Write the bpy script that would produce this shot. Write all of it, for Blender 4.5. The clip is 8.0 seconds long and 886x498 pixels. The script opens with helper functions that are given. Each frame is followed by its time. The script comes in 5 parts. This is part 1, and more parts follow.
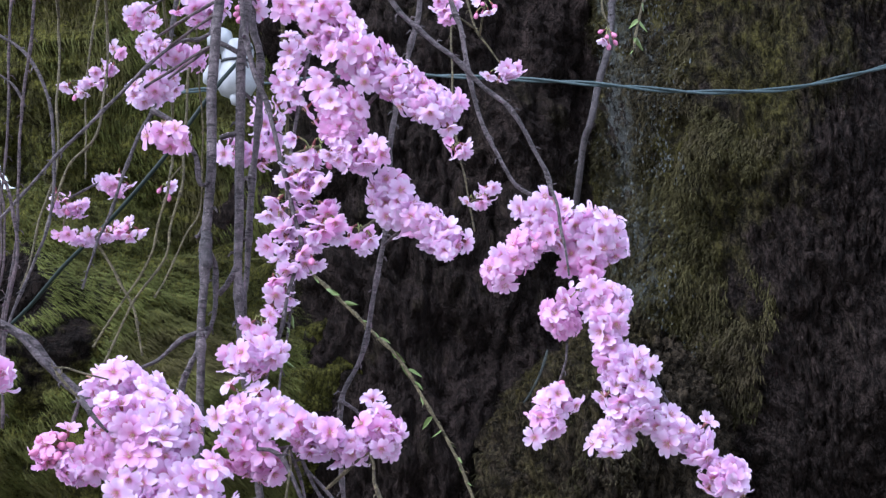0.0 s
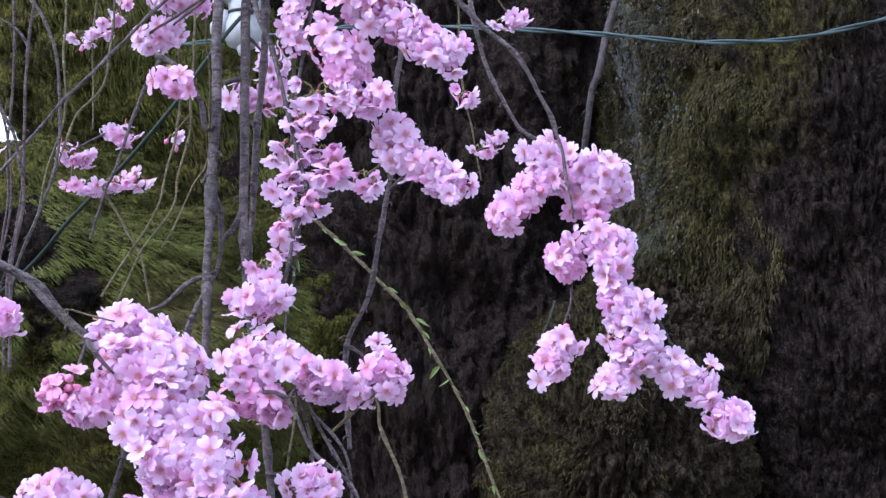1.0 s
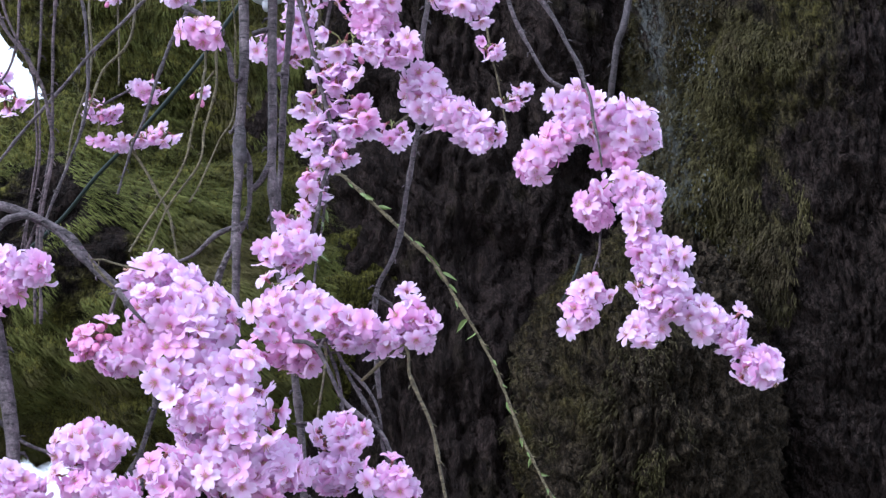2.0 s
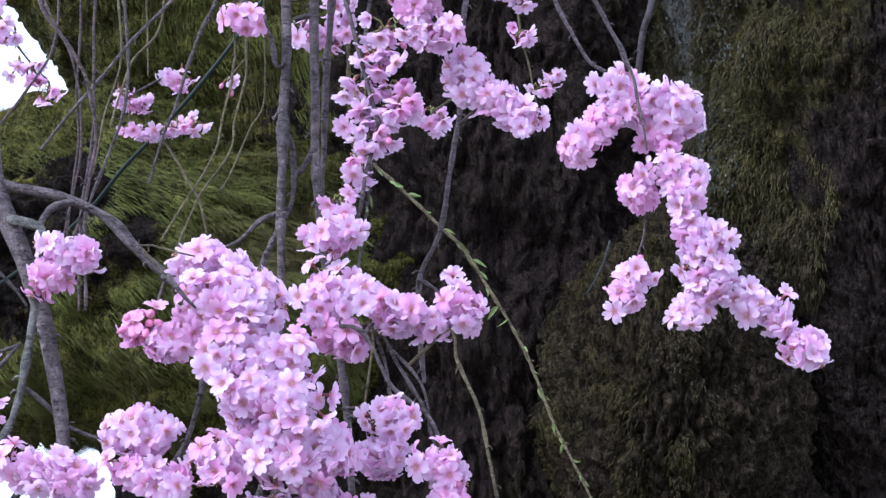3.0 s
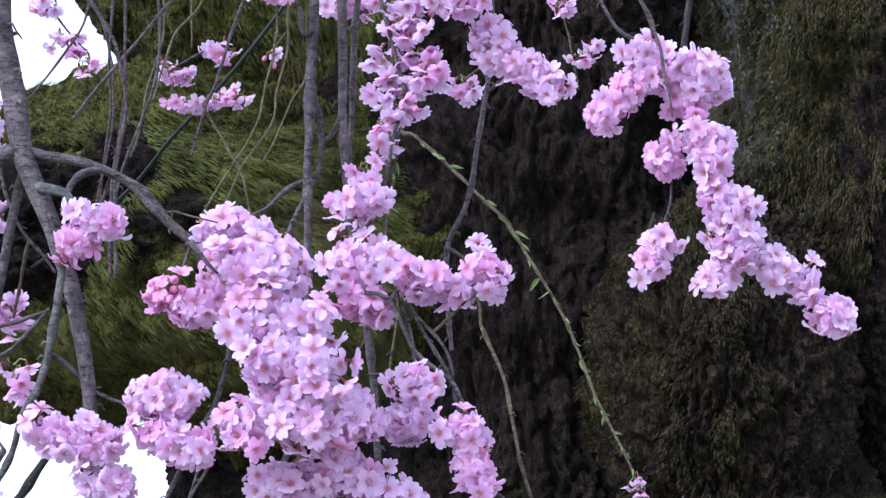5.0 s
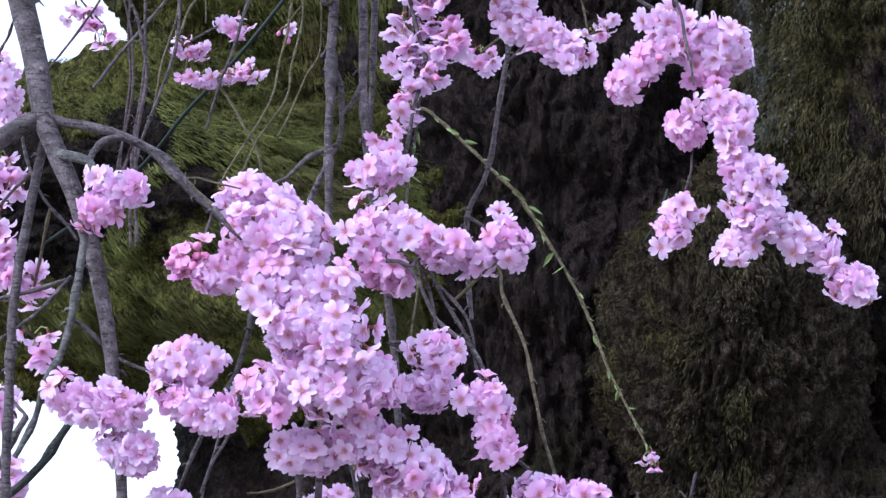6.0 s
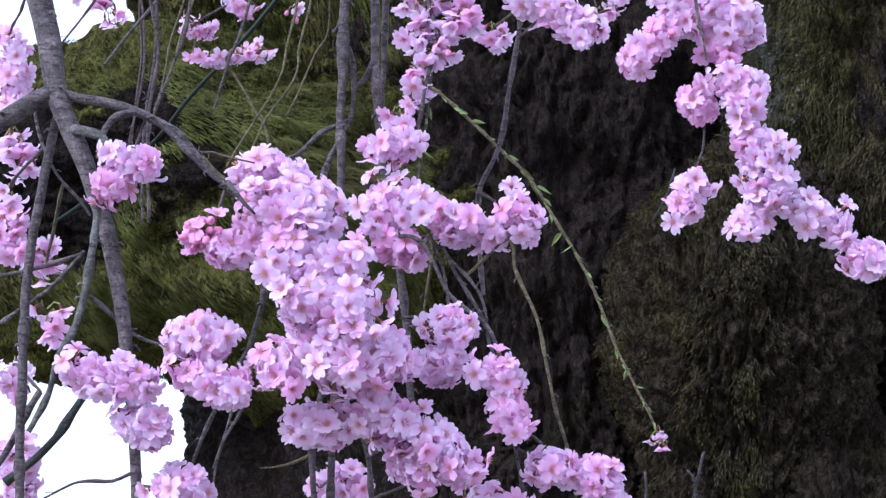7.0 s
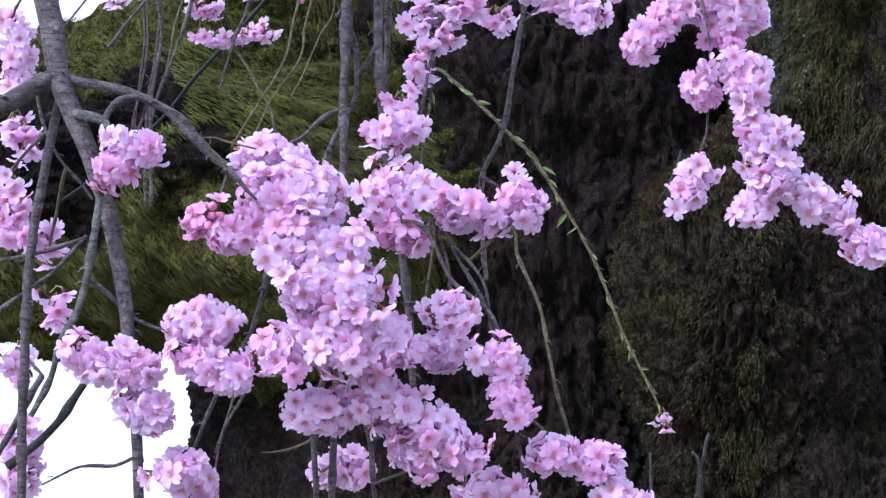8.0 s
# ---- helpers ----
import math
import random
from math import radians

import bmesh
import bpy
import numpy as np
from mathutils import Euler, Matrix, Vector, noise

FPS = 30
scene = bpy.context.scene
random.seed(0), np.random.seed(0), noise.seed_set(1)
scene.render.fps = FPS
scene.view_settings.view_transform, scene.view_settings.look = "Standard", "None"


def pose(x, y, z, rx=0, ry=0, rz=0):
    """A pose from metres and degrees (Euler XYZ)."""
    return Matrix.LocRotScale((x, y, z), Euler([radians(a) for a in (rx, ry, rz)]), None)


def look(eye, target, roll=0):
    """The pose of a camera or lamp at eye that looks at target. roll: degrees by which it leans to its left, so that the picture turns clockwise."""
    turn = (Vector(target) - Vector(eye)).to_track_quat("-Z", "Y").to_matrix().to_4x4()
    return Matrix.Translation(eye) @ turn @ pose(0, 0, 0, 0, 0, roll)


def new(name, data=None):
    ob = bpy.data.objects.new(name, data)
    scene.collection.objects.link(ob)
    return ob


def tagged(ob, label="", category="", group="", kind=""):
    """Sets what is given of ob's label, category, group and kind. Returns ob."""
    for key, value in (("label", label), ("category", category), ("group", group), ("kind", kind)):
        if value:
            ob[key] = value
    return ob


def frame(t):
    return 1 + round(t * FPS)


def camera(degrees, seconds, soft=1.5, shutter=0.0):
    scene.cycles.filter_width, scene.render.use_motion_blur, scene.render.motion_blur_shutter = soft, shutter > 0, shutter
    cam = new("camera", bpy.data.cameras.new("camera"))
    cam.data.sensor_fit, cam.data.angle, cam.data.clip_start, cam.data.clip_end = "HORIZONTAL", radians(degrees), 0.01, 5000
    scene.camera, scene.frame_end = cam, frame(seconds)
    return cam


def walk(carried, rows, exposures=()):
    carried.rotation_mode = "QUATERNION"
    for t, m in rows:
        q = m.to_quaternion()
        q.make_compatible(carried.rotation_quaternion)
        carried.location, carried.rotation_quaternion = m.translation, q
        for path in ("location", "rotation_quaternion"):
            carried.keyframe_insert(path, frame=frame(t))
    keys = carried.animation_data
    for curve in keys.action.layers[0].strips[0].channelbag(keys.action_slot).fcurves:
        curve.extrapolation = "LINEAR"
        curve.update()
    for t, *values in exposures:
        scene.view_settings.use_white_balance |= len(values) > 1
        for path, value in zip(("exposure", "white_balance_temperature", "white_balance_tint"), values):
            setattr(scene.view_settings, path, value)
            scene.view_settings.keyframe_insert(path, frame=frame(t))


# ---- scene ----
# ---- camera ----
cam = camera(26, 8.0, soft=1.35)
PATH = [
    (0.0, pose(0.0271, 0, 1.6285, 105.283, -0.417, -1.868)),
    (0.5, pose(0.0244, 0, 1.6260, 104.648, -0.425, -1.915)),
    (1.0, pose(0.0330, 0, 1.6132, 104.056, -0.412, -1.535)),
    (1.5, pose(0.0482, 0, 1.6052, 103.288, -0.399, -0.899)),
    (1.7, pose(0.0407, 0, 1.6037, 103.094, -0.332, -0.858)),
    (2.8, pose(-0.0003, 0, 1.5959, 102.587, 0.039, -0.474)),
    (3.0, pose(-0.0077, 0, 1.5944, 102.619, 0.107, -0.439)),
    (3.5, pose(-0.0000, 0, 1.6000, 102.500, 0.000, 0.000)),
    (4.0, pose(0.0152, 0, 1.5997, 102.361, -0.171, 0.583)),
    (4.2, pose(0.0188, 0, 1.5965, 102.317, -0.205, 0.767)),
    (5.3, pose(0.0386, 0, 1.5793, 101.812, -0.389, 1.806)),
    (5.5, pose(0.0422, 0, 1.5762, 101.713, -0.423, 1.960)),
    (6.0, pose(0.0148, 0, 1.5665, 101.532, -0.434, 1.569)),
    (6.5, pose(0.0002, 0, 1.5626, 101.316, -0.351, 1.440)),
    (7.0, pose(0.0048, 0, 1.5559, 101.111, -0.433, 1.632)),
    (7.5, pose(0.0307, 0, 1.5644, 100.681, -0.594, 2.117)),
    (8.0, pose(0.0113, 0, 1.5664, 100.353, -0.636, 1.873)),
]
walk(cam, PATH, [(0.0, 0.97, 5330, 11.5), (8.0, 0.86, 5260, 13.0)])

# ---- world, sun ----
world = bpy.data.worlds.new("world")
scene.world = world
world.use_nodes = True
wn = world.node_tree
sky = wn.nodes.new("ShaderNodeTexSky")
sky.sky_type, sky.sun_disc = "NISHITA", False
sky.sun_elevation, sky.sun_rotation = radians(40), radians(-127)
sky.dust_density, sky.ozone_density = 4.0, 1.0
cloud = wn.nodes.new("ShaderNodeMix")
cloud.data_type = "RGBA"
cloud.inputs[0].default_value = 0.8
cloud.inputs[7].default_value = (6.6, 6.7, 7.0, 1)
wn.links.new(sky.outputs[0], cloud.inputs[6])
wn.links.new(cloud.outputs[2], wn.nodes["Background"].inputs[0])
wn.nodes["Background"].inputs[1].default_value = 0.15
sun = new("sun", bpy.data.lights.new("sun", "SUN"))
sun.data.energy, sun.data.angle, sun.data.color = 2.6, radians(28), (1.0, 0.97, 0.93)
sun.matrix_world = look((-8, -4, 8.4), (0, 2, 0))


# ---- materials ----
class Nodes:
    """Short notation for a node material."""

    def __init__(self, name):
        self.mat = bpy.data.materials.new(name)
        self.mat.use_nodes = True
        self.t = self.mat.node_tree
        self.p = self.t.nodes["Principled BSDF"]
        self.out = self.t.nodes["Material Output"]
        self.co = self.t.nodes.new("ShaderNodeTexCoord").outputs["Object"]

    def node(self, kind, **sets):
        n = self.t.nodes.new("ShaderNode" + kind)
        for k, v in sets.items():
            n.inputs[k.replace("_", " ")].default_value = v
        return n

    def link(self, a, b):
        self.t.links.new(a, b)

    def stretched(self, sx, sy, sz):
        m = self.node("Mapping")
        m.inputs["Scale"].default_value = (sx, sy, sz)
        self.link(self.co, m.inputs["Vector"])
        return m.outputs[0]

    def noise(self, scale, detail=6.0, rough=0.6, vec=None):
        n = self.node("TexNoise", Scale=scale, Detail=detail, Roughness=rough)
        self.link(vec or self.co, n.inputs["Vector"])
        return n.outputs[0]

    def ramp(self, fac, *stops):
        r = self.t.nodes.new("ShaderNodeValToRGB")
        el = r.color_ramp.elements
        while len(el) < len(stops):
            el.new(0.5)
        for e, (at, col) in zip(el, stops):
            e.position = at
            e.color = (*col, 1) if isinstance(col, tuple) else (col, col, col, 1)
        self.link(fac, r.inputs[0])
        return r.outputs[0]

    def mix(self, fac, a, b, blend="MIX"):
        m = self.t.nodes.new("ShaderNodeMix")
        m.data_type, m.blend_type = "RGBA", blend
        for sock, v in ((m.inputs[0], fac), (m.inputs[6], a), (m.inputs[7], b)):
            if isinstance(v, (int, float)):
                sock.default_value = v if sock.type == "VALUE" else (v, v, v, 1)
            elif isinstance(v, tuple):
                sock.default_value = (*v, 1)
            else:
                self.link(v, sock)
        return m.outputs[2]

    def math(self, op, a, b=0.0):
        m = self.t.nodes.new("ShaderNodeMath")
        m.operation = op
        for sock, v in zip(m.inputs, (a, b)):
            if isinstance(v, (int, float)):
                sock.default_value = v
            else:
                self.link(v, sock)
        return m.outputs[0]

    def finish(self, colour, rough=0.85, bump=None, dist=0.01, strength=1.0, spec=0.3):
        if isinstance(colour, tuple):
            self.p.inputs["Base Color"].default_value = (*colour, 1)
        else:
            self.link(colour, self.p.inputs["Base Color"])
        if isinstance(rough, float):
            self.p.inputs["Roughness"].default_value = rough
        else:
            self.link(rough, self.p.inputs["Roughness"])
        self.p.inputs["Specular IOR Level"].default_value = spec
        if bump is not None:
            b = self.node("Bump", Strength=strength, Distance=dist)
            self.link(bump, b.inputs["Height"])
            self.link(b.outputs[0], self.p.inputs["Normal"])
        return self.mat


def bark_material(name, moss, moss_cut, lichen_x=None, brown=(0.05, 0.036, 0.028), fade=None, stretch=(1.5, 1.5, 0.5), bare=None, speck_mix=0.5, low=0.3, high=2.2, relief=0.022):
    """Old fissured cherry bark with moss patches; lichen_x: where a pale streak runs down; fade: x over which the moss
    thins to brown, painting the shaded side darker, leaning with the stem;
    stretch: how the grain runs; bare: x, z, half width and half height of a dark patch with the moss thinned to bark."""
    n = Nodes(name)
    sep = n.node("SeparateXYZ")
    n.link(n.co, sep.inputs[0])
    fine = n.noise(170, 6, 0.72, n.stretched(1.25, 1.25, 0.6))
    grain = n.noise(22, 10, 0.72, n.stretched(*stretch))
    mid = n.noise(60, 5, 0.7, n.stretched(1.2, 1.2, 0.55))
    patch = n.noise(6.5, 8, 0.68)
    swirl = n.t.nodes.new("ShaderNodeTexNoise")
    swirl.inputs["Scale"].default_value, swirl.inputs["Detail"].default_value = 18.0, 4.0
    n.link(n.co, swirl.inputs["Vector"])
    warp = n.mix(0.07, n.stretched(1.3, 1.3, 0.6), swirl.outputs[1])
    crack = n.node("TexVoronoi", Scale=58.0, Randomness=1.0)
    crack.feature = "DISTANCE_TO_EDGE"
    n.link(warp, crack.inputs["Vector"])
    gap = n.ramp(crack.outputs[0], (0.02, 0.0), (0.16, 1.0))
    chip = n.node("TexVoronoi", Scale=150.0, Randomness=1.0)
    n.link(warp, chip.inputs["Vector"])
    # Relief shading put into the colour: dark in cracks and hollows, pale on ridges.
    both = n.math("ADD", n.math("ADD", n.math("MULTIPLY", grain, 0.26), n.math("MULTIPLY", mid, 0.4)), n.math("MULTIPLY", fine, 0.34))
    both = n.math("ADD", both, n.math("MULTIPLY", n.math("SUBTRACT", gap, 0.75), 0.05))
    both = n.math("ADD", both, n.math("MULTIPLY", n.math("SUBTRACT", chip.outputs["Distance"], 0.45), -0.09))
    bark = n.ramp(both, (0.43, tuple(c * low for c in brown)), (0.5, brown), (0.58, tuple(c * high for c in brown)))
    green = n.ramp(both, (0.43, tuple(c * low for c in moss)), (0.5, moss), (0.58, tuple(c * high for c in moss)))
    cover = n.math("ADD", n.math("MULTIPLY", patch, 0.7), n.math("MULTIPLY", grain, 0.3))
    # Moss thins rightward to darker brown, which also paints in the shaded side.
    if fade:
        lean = n.math("ADD", sep.outputs[0], n.math("MULTIPLY", n.math("SUBTRACT", 2.5, sep.outputs[2]), 0.45))
        away = n.math("DIVIDE", n.math("SUBTRACT", lean, fade[0]), fade[1] - fade[0])
        away = n.ramp(away, (0.0, 0.0), (1.0, 1.0))
        cover = n.math("SUBTRACT", cover, n.math("MULTIPLY", away, 0.2))
    # Darkens an uneven ellipse by lowering the moss cover to the brown.
    if bare:
        wob = n.math("MULTIPLY", n.math("SUBTRACT", n.noise(5, 5, 0.6), 0.5), 0.3)
        dx = n.math("MULTIPLY", n.math("ADD", n.math("SUBTRACT", sep.outputs[0], bare[0]), wob), 1 / bare[2])
        dz = n.math("MULTIPLY", n.math("ADD", n.math("SUBTRACT", sep.outputs[2], bare[1]), wob), 1 / bare[3])
        near = n.math("SUBTRACT", 1.35, n.math("ADD", n.math("MULTIPLY", dx, dx), n.math("MULTIPLY", dz, dz)))
        cover = n.math("SUBTRACT", cover, n.math("MULTIPLY", n.ramp(near, (0.0, 0.0), (0.5, 1.0)), 0.22))
    cover = n.ramp(cover, (moss_cut - 0.07, 0.0), (moss_cut + 0.07, 1.0))
    col = n.mix(cover, bark, green)
    if lichen_x is not None:
        wob = n.math("MULTIPLY", n.math("SUBTRACT", n.noise(6, 6, 0.72), 0.5), 0.32)
        off = n.math("ABSOLUTE", n.math("SUBTRACT", n.math("ADD", sep.outputs[0], wob), lichen_x))
        band = n.math("SUBTRACT", 1.0, n.math("MULTIPLY", off, 15.0))
        spots = n.noise(55, 9, 0.8, n.stretched(1.2, 1.2, 0.6))
        streak = n.ramp(n.math("ADD", n.math("MULTIPLY", n.math("MAXIMUM", band, -0.6), 0.17), spots), (0.6, 0.0), (0.67, 0.6))
        col = n.mix(streak, col, (0.17, 0.182, 0.178))
    # Random pale specks over bark and moss alike.
    specks = n.ramp(n.noise(240, 5, 0.75), (0.6, 0.0), (0.68, speck_mix))
    col = n.mix(specks, col, (0.13, 0.125, 0.105))
    height = n.math("ADD", n.math("ADD", n.math("ADD", grain, n.math("MULTIPLY", mid, 1.3)), n.math("MULTIPLY", fine, 0.7)), n.math("MULTIPLY", gap, n.math("SUBTRACT", 0.22, n.math("MULTIPLY", cover, 0.1))))
    height = n.math("SUBTRACT", height, n.math("MULTIPLY", chip.outputs["Distance"], 0.16))
    return n.finish(col, 0.7, height, relief, 1.0, 0.06)


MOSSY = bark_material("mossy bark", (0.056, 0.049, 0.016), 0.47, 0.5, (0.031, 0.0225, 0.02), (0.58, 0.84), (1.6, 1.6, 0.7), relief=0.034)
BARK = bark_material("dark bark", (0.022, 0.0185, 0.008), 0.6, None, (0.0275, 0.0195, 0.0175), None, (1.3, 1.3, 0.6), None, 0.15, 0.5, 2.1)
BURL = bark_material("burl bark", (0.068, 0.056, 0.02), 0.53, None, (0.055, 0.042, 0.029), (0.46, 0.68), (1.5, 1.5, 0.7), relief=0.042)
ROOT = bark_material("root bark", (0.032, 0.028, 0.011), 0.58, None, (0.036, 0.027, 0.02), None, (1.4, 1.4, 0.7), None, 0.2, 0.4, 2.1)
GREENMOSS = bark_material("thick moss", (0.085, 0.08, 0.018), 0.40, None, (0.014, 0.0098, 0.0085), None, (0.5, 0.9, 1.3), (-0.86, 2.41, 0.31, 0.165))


def strand_material(name, a, b, dry):
    """Moss blades from colour a to b, with dry brown patches."""
    n = Nodes(name)
    geo = n.t.nodes.new("ShaderNodeNewGeometry")
    col = n.ramp(geo.outputs["Random Per Island"], (0.0, a), (1.0, b))
    col = n.mix(n.ramp(n.noise(5, 5), (0.46, 0.0), (0.62, 0.8)), col, dry)
    col = n.mix(n.ramp(n.noise(14, 4), (0.35, 0.0), (0.62, 1.0)), n.mix(1.0, col, 0.6, "MULTIPLY"), col)
    return n.finish(col, 0.85, None, spec=0.12)


STRAND = strand_material("moss strands", (0.07, 0.078, 0.019), (0.128, 0.136, 0.036), (0.08, 0.064, 0.028))
TUFT = strand_material("moss tufts", (0.03, 0.0265, 0.011), (0.078, 0.068, 0.027), (0.044, 0.034, 0.021))
CRUST = strand_material("lichen crust", (0.05, 0.056, 0.056), (0.115, 0.127, 0.128), (0.06, 0.06, 0.055))


def twig_material(name, dark, light, ring=0.5):
    n = Nodes(name)
    info = n.t.nodes.new("ShaderNodeObjectInfo")
    fine = n.noise(300, 6, 0.75)
    rings = n.noise(90, 5, 0.65, n.stretched(0.6, 0.6, 2.4))
    blot = n.noise(45, 6, 0.7)
    mixv = n.math("ADD", n.math("ADD", n.math("MULTIPLY", rings, ring * 0.6), n.math("MULTIPLY", blot, (1 - ring) * 0.6)), n.math("MULTIPLY", fine, 0.4))
    mid = tuple((a + b) * 0.42 for a, b in zip(dark, light))
    col = n.ramp(mixv, (0.4, dark), (0.5, mid), (0.58, light))
    col = n.mix(n.math("MULTIPLY", info.outputs["Random"], 0.5), col, n.mix(1.0, col, 0.45, "MULTIPLY"))
    ticks = n.ramp(n.noise(150, 5, 0.6, n.stretched(0.45, 0.45, 2.6)), (0.57, 0.0), (0.61, 0.75))
    col = n.mix(ticks, col, tuple(c * 0.4 for c in dark))
    flecks = n.ramp(n.noise(380, 4, 0.6), (0.6, 0.0), (0.68, 0.6))
    col = n.mix(flecks, col, tuple(min(0.6, c * 1.5) for c in light))
    h = n.math("SUBTRACT", n.math("ADD", rings, fine), n.math("MULTIPLY", ticks, 0.5))
    return n.finish(col, 0.65, h, 0.0026, 1.0, 0.35)


GREY = twig_material("grey twig bark", (0.03, 0.022, 0.025), (0.185, 0.147, 0.16), 0.38)
PURPLE = twig_material("purplish twig bark", (0.03, 0.02, 0.025), (0.17, 0.115, 0.125))
GREENWOOD = twig_material("green-brown twig bark", (0.05, 0.038, 0.02), (0.22, 0.18, 0.1))
LICHEN = twig_material("lichened twig bark", (0.042, 0.038, 0.038), (0.18, 0.176, 0.168), 0.3)
DARKGREY = twig_material("shaded twig bark", (0.03, 0.025, 0.028), (0.12, 0.1, 0.11))
DARK = twig_material("dark green-grey twig and cable", (0.015, 0.02, 0.018), (0.05, 0.055, 0.05))


def petal_material():
    n = Nodes("petal")
    info = n.t.nodes.new("ShaderNodeObjectInfo")
    at = n.t.nodes.new("ShaderNodeAttribute")
    at.attribute_name = "along"
    shade = n.ramp(at.outputs["Fac"], (0.0, (0.55, 0.22, 0.3)), (0.14, (0.71, 0.35, 0.57)), (0.32, (0.79, 0.565, 0.79)), (0.7, (0.805, 0.635, 0.85)), (1.0, (0.845, 0.735, 0.89)))
    deep = n.mix(1.0, shade, (0.98, 0.66, 0.84), "MULTIPLY")
    pick = n.ramp(info.outputs["Random"], (0.0, 0.0), (0.6, 0.08), (0.95, 0.8))
    veins = n.ramp(n.noise(260, 4, 0.6), (0.4, 0.0), (0.7, 1.0))
    pick = n.math("MAXIMUM", pick, info.outputs["Color"])
    col = n.mix(pick, shade, deep)
    col = n.mix(n.math("MULTIPLY", veins, 0.12), col, (0.8, 0.4, 0.62))
    n.finish(col, 0.55, None, spec=0.25)
    tr = n.node("BsdfTranslucent")
    n.link(col, tr.inputs["Color"])
    mx = n.node("MixShader", Fac=0.54)
    n.link(n.p.outputs[0], mx.inputs[1])
    n.link(tr.outputs[0], mx.inputs[2])
    n.link(mx.outputs[0], n.out.inputs[0])
    return n.mat


def plain_material(name, col, rough=0.6, var=0.35, scale=300):
    n = Nodes(name)
    c = n.mix(n.ramp(n.noise(scale, 5), (0.35, 0.0), (0.7, 1.0)), tuple(v * (1 - var) for v in col), col)
    return n.finish(c, rough, n.noise(scale * 2, 4), 0.001, 0.3)


PETAL = petal_material()
BUD = plain_material("bud", (0.68, 0.24, 0.44))
CALYX = plain_material("calyx", (0.2, 0.06, 0.06))
STALK = plain_material("flower stalk", (0.27, 0.29, 0.1))
STAMEN = plain_material("stamen", (0.6, 0.36, 0.28))
LEAF = plain_material("young leaf", (0.17, 0.23, 0.075), 0.5)
PORCELAIN = plain_material("white porcelain", (0.42, 0.43, 0.46), 0.4, 0.3, 40)
CABLE = plain_material("dark cable", (0.008, 0.017, 0.014), 0.5, 0.3, 60)
WIRE = plain_material("teal wire", (0.06, 0.09, 0.1), 0.5, 0.4, 200)
IRON = plain_material("clamp iron", (0.03, 0.03, 0.032), 0.5)


def soil_material():
    """Packed sandy earth, unseen, pale to bounce light up; darker patches and grit."""
    n = Nodes("sandy soil")
    col = n.mix(n.ramp(n.noise(1.6, 6), (0.35, 0.0), (0.65, 1.0)), (0.2, 0.185, 0.155), (0.3, 0.28, 0.24))
    grit = n.noise(120, 6, 0.75)
    col = n.mix(n.ramp(grit, (0.52, 0.0), (0.66, 0.6)), col, (0.12, 0.11, 0.092))
    return n.finish(col, 0.95, grit, 0.01, 0.6, 0.1)


SOIL = soil_material()


# ---- building helpers ----
def mesh_of(name, verts, faces, mats, index=None, smooth=True):
    me = bpy.data.meshes.new(name)
    me.from_pydata([tuple(v) for v in verts], [], [tuple(f) for f in faces])
    for m in mats:
        me.materials.append(m)
    if index is not None:
        me.polygons.foreach_set("material_index", np.array(index, dtype=np.int32))
    me.polygons.foreach_set("use_smooth", np.full(len(me.polygons), smooth))
    me.update()
    return me


def part(name, me, parent=None, label=""):
    """Links a mesh as one object under a thing or a part."""
    ob = new(name, me)
    ob.parent = parent
    if label:
        ob["label"] = label
    return ob


def spline(points, step, coarse=1):
    """Points (x, y, z, ...) resampled on a smooth curve about every step metres; coarse: times that step away from the walk's height."""
    p = np.array(points, dtype=float)
    if len(p) == 2:
        p = np.array([p[0], (p[0] + p[1]) / 2, p[1]])
    q = np.vstack([2 * p[0] - p[1], p, 2 * p[-1] - p[-2]])
    done = []
    for i in range(1, len(q) - 2):
        a, b, c, d = q[i - 1:i + 3]
        far = coarse > 1 and (max(b[2], c[2]) < 1.65 or min(b[2], c[2]) > 3.3 or max(b[0], c[0]) < -1.2)
        n = max(1, int(np.linalg.norm(c[:3] - b[:3]) / (step * (coarse if far else 1))))
        for t in np.arange(n) / n:
            done.append(0.5 * (2 * b + (c - a) * t + (2 * a - 5 * b + 4 * c - d) * t * t + (3 * b - a - 3 * c + d) * t ** 3))
    done.append(q[-2])
    return np.array(done)


def sweep(points, sides, step, lump=None, close=True, coarse=1, front=0.0):
    """Vertices, faces and normals of a tube along points (x, y, z, radius)."""
    c = spline(points, step, coarse)
    mid, rad = c[:, :3], np.maximum(c[:, 3], 0.0004)
    tan = np.gradient(mid, axis=0)
    tan /= np.linalg.norm(tan, axis=1)[:, None]
    side = np.cross(tan, (0.03, 1.0, 0.02))
    side /= np.linalg.norm(side, axis=1)[:, None]
    other = np.cross(side, tan)
    ang = np.arange(sides) * 2 * np.pi / sides - np.pi
    ang = ang - front * np.sin(ang) - np.pi / 2
    nor = side[:, None] * np.cos(ang)[None, :, None] + other[:, None] * np.sin(ang)[None, :, None]
    v = (mid[:, None] + nor * rad[:, None, None]).reshape(-1, 3)
    nor = nor.reshape(-1, 3)
    if lump:
        v = v + nor * np.array([lump(Vector(w)) for w in v])[:, None]
    i = np.arange(len(mid) - 1)[:, None] * sides
    k = np.arange(sides)[None]
    k2 = (k + 1) % sides
    f = np.stack([i + k, i + k2, i + sides + k2, i + sides + k], -1).reshape(-1, 4).tolist()
    if close:
        f.append(list(range(sides))[::-1])
        f.append([len(v) - sides + j for j in range(sides)])
    return v, f, nor


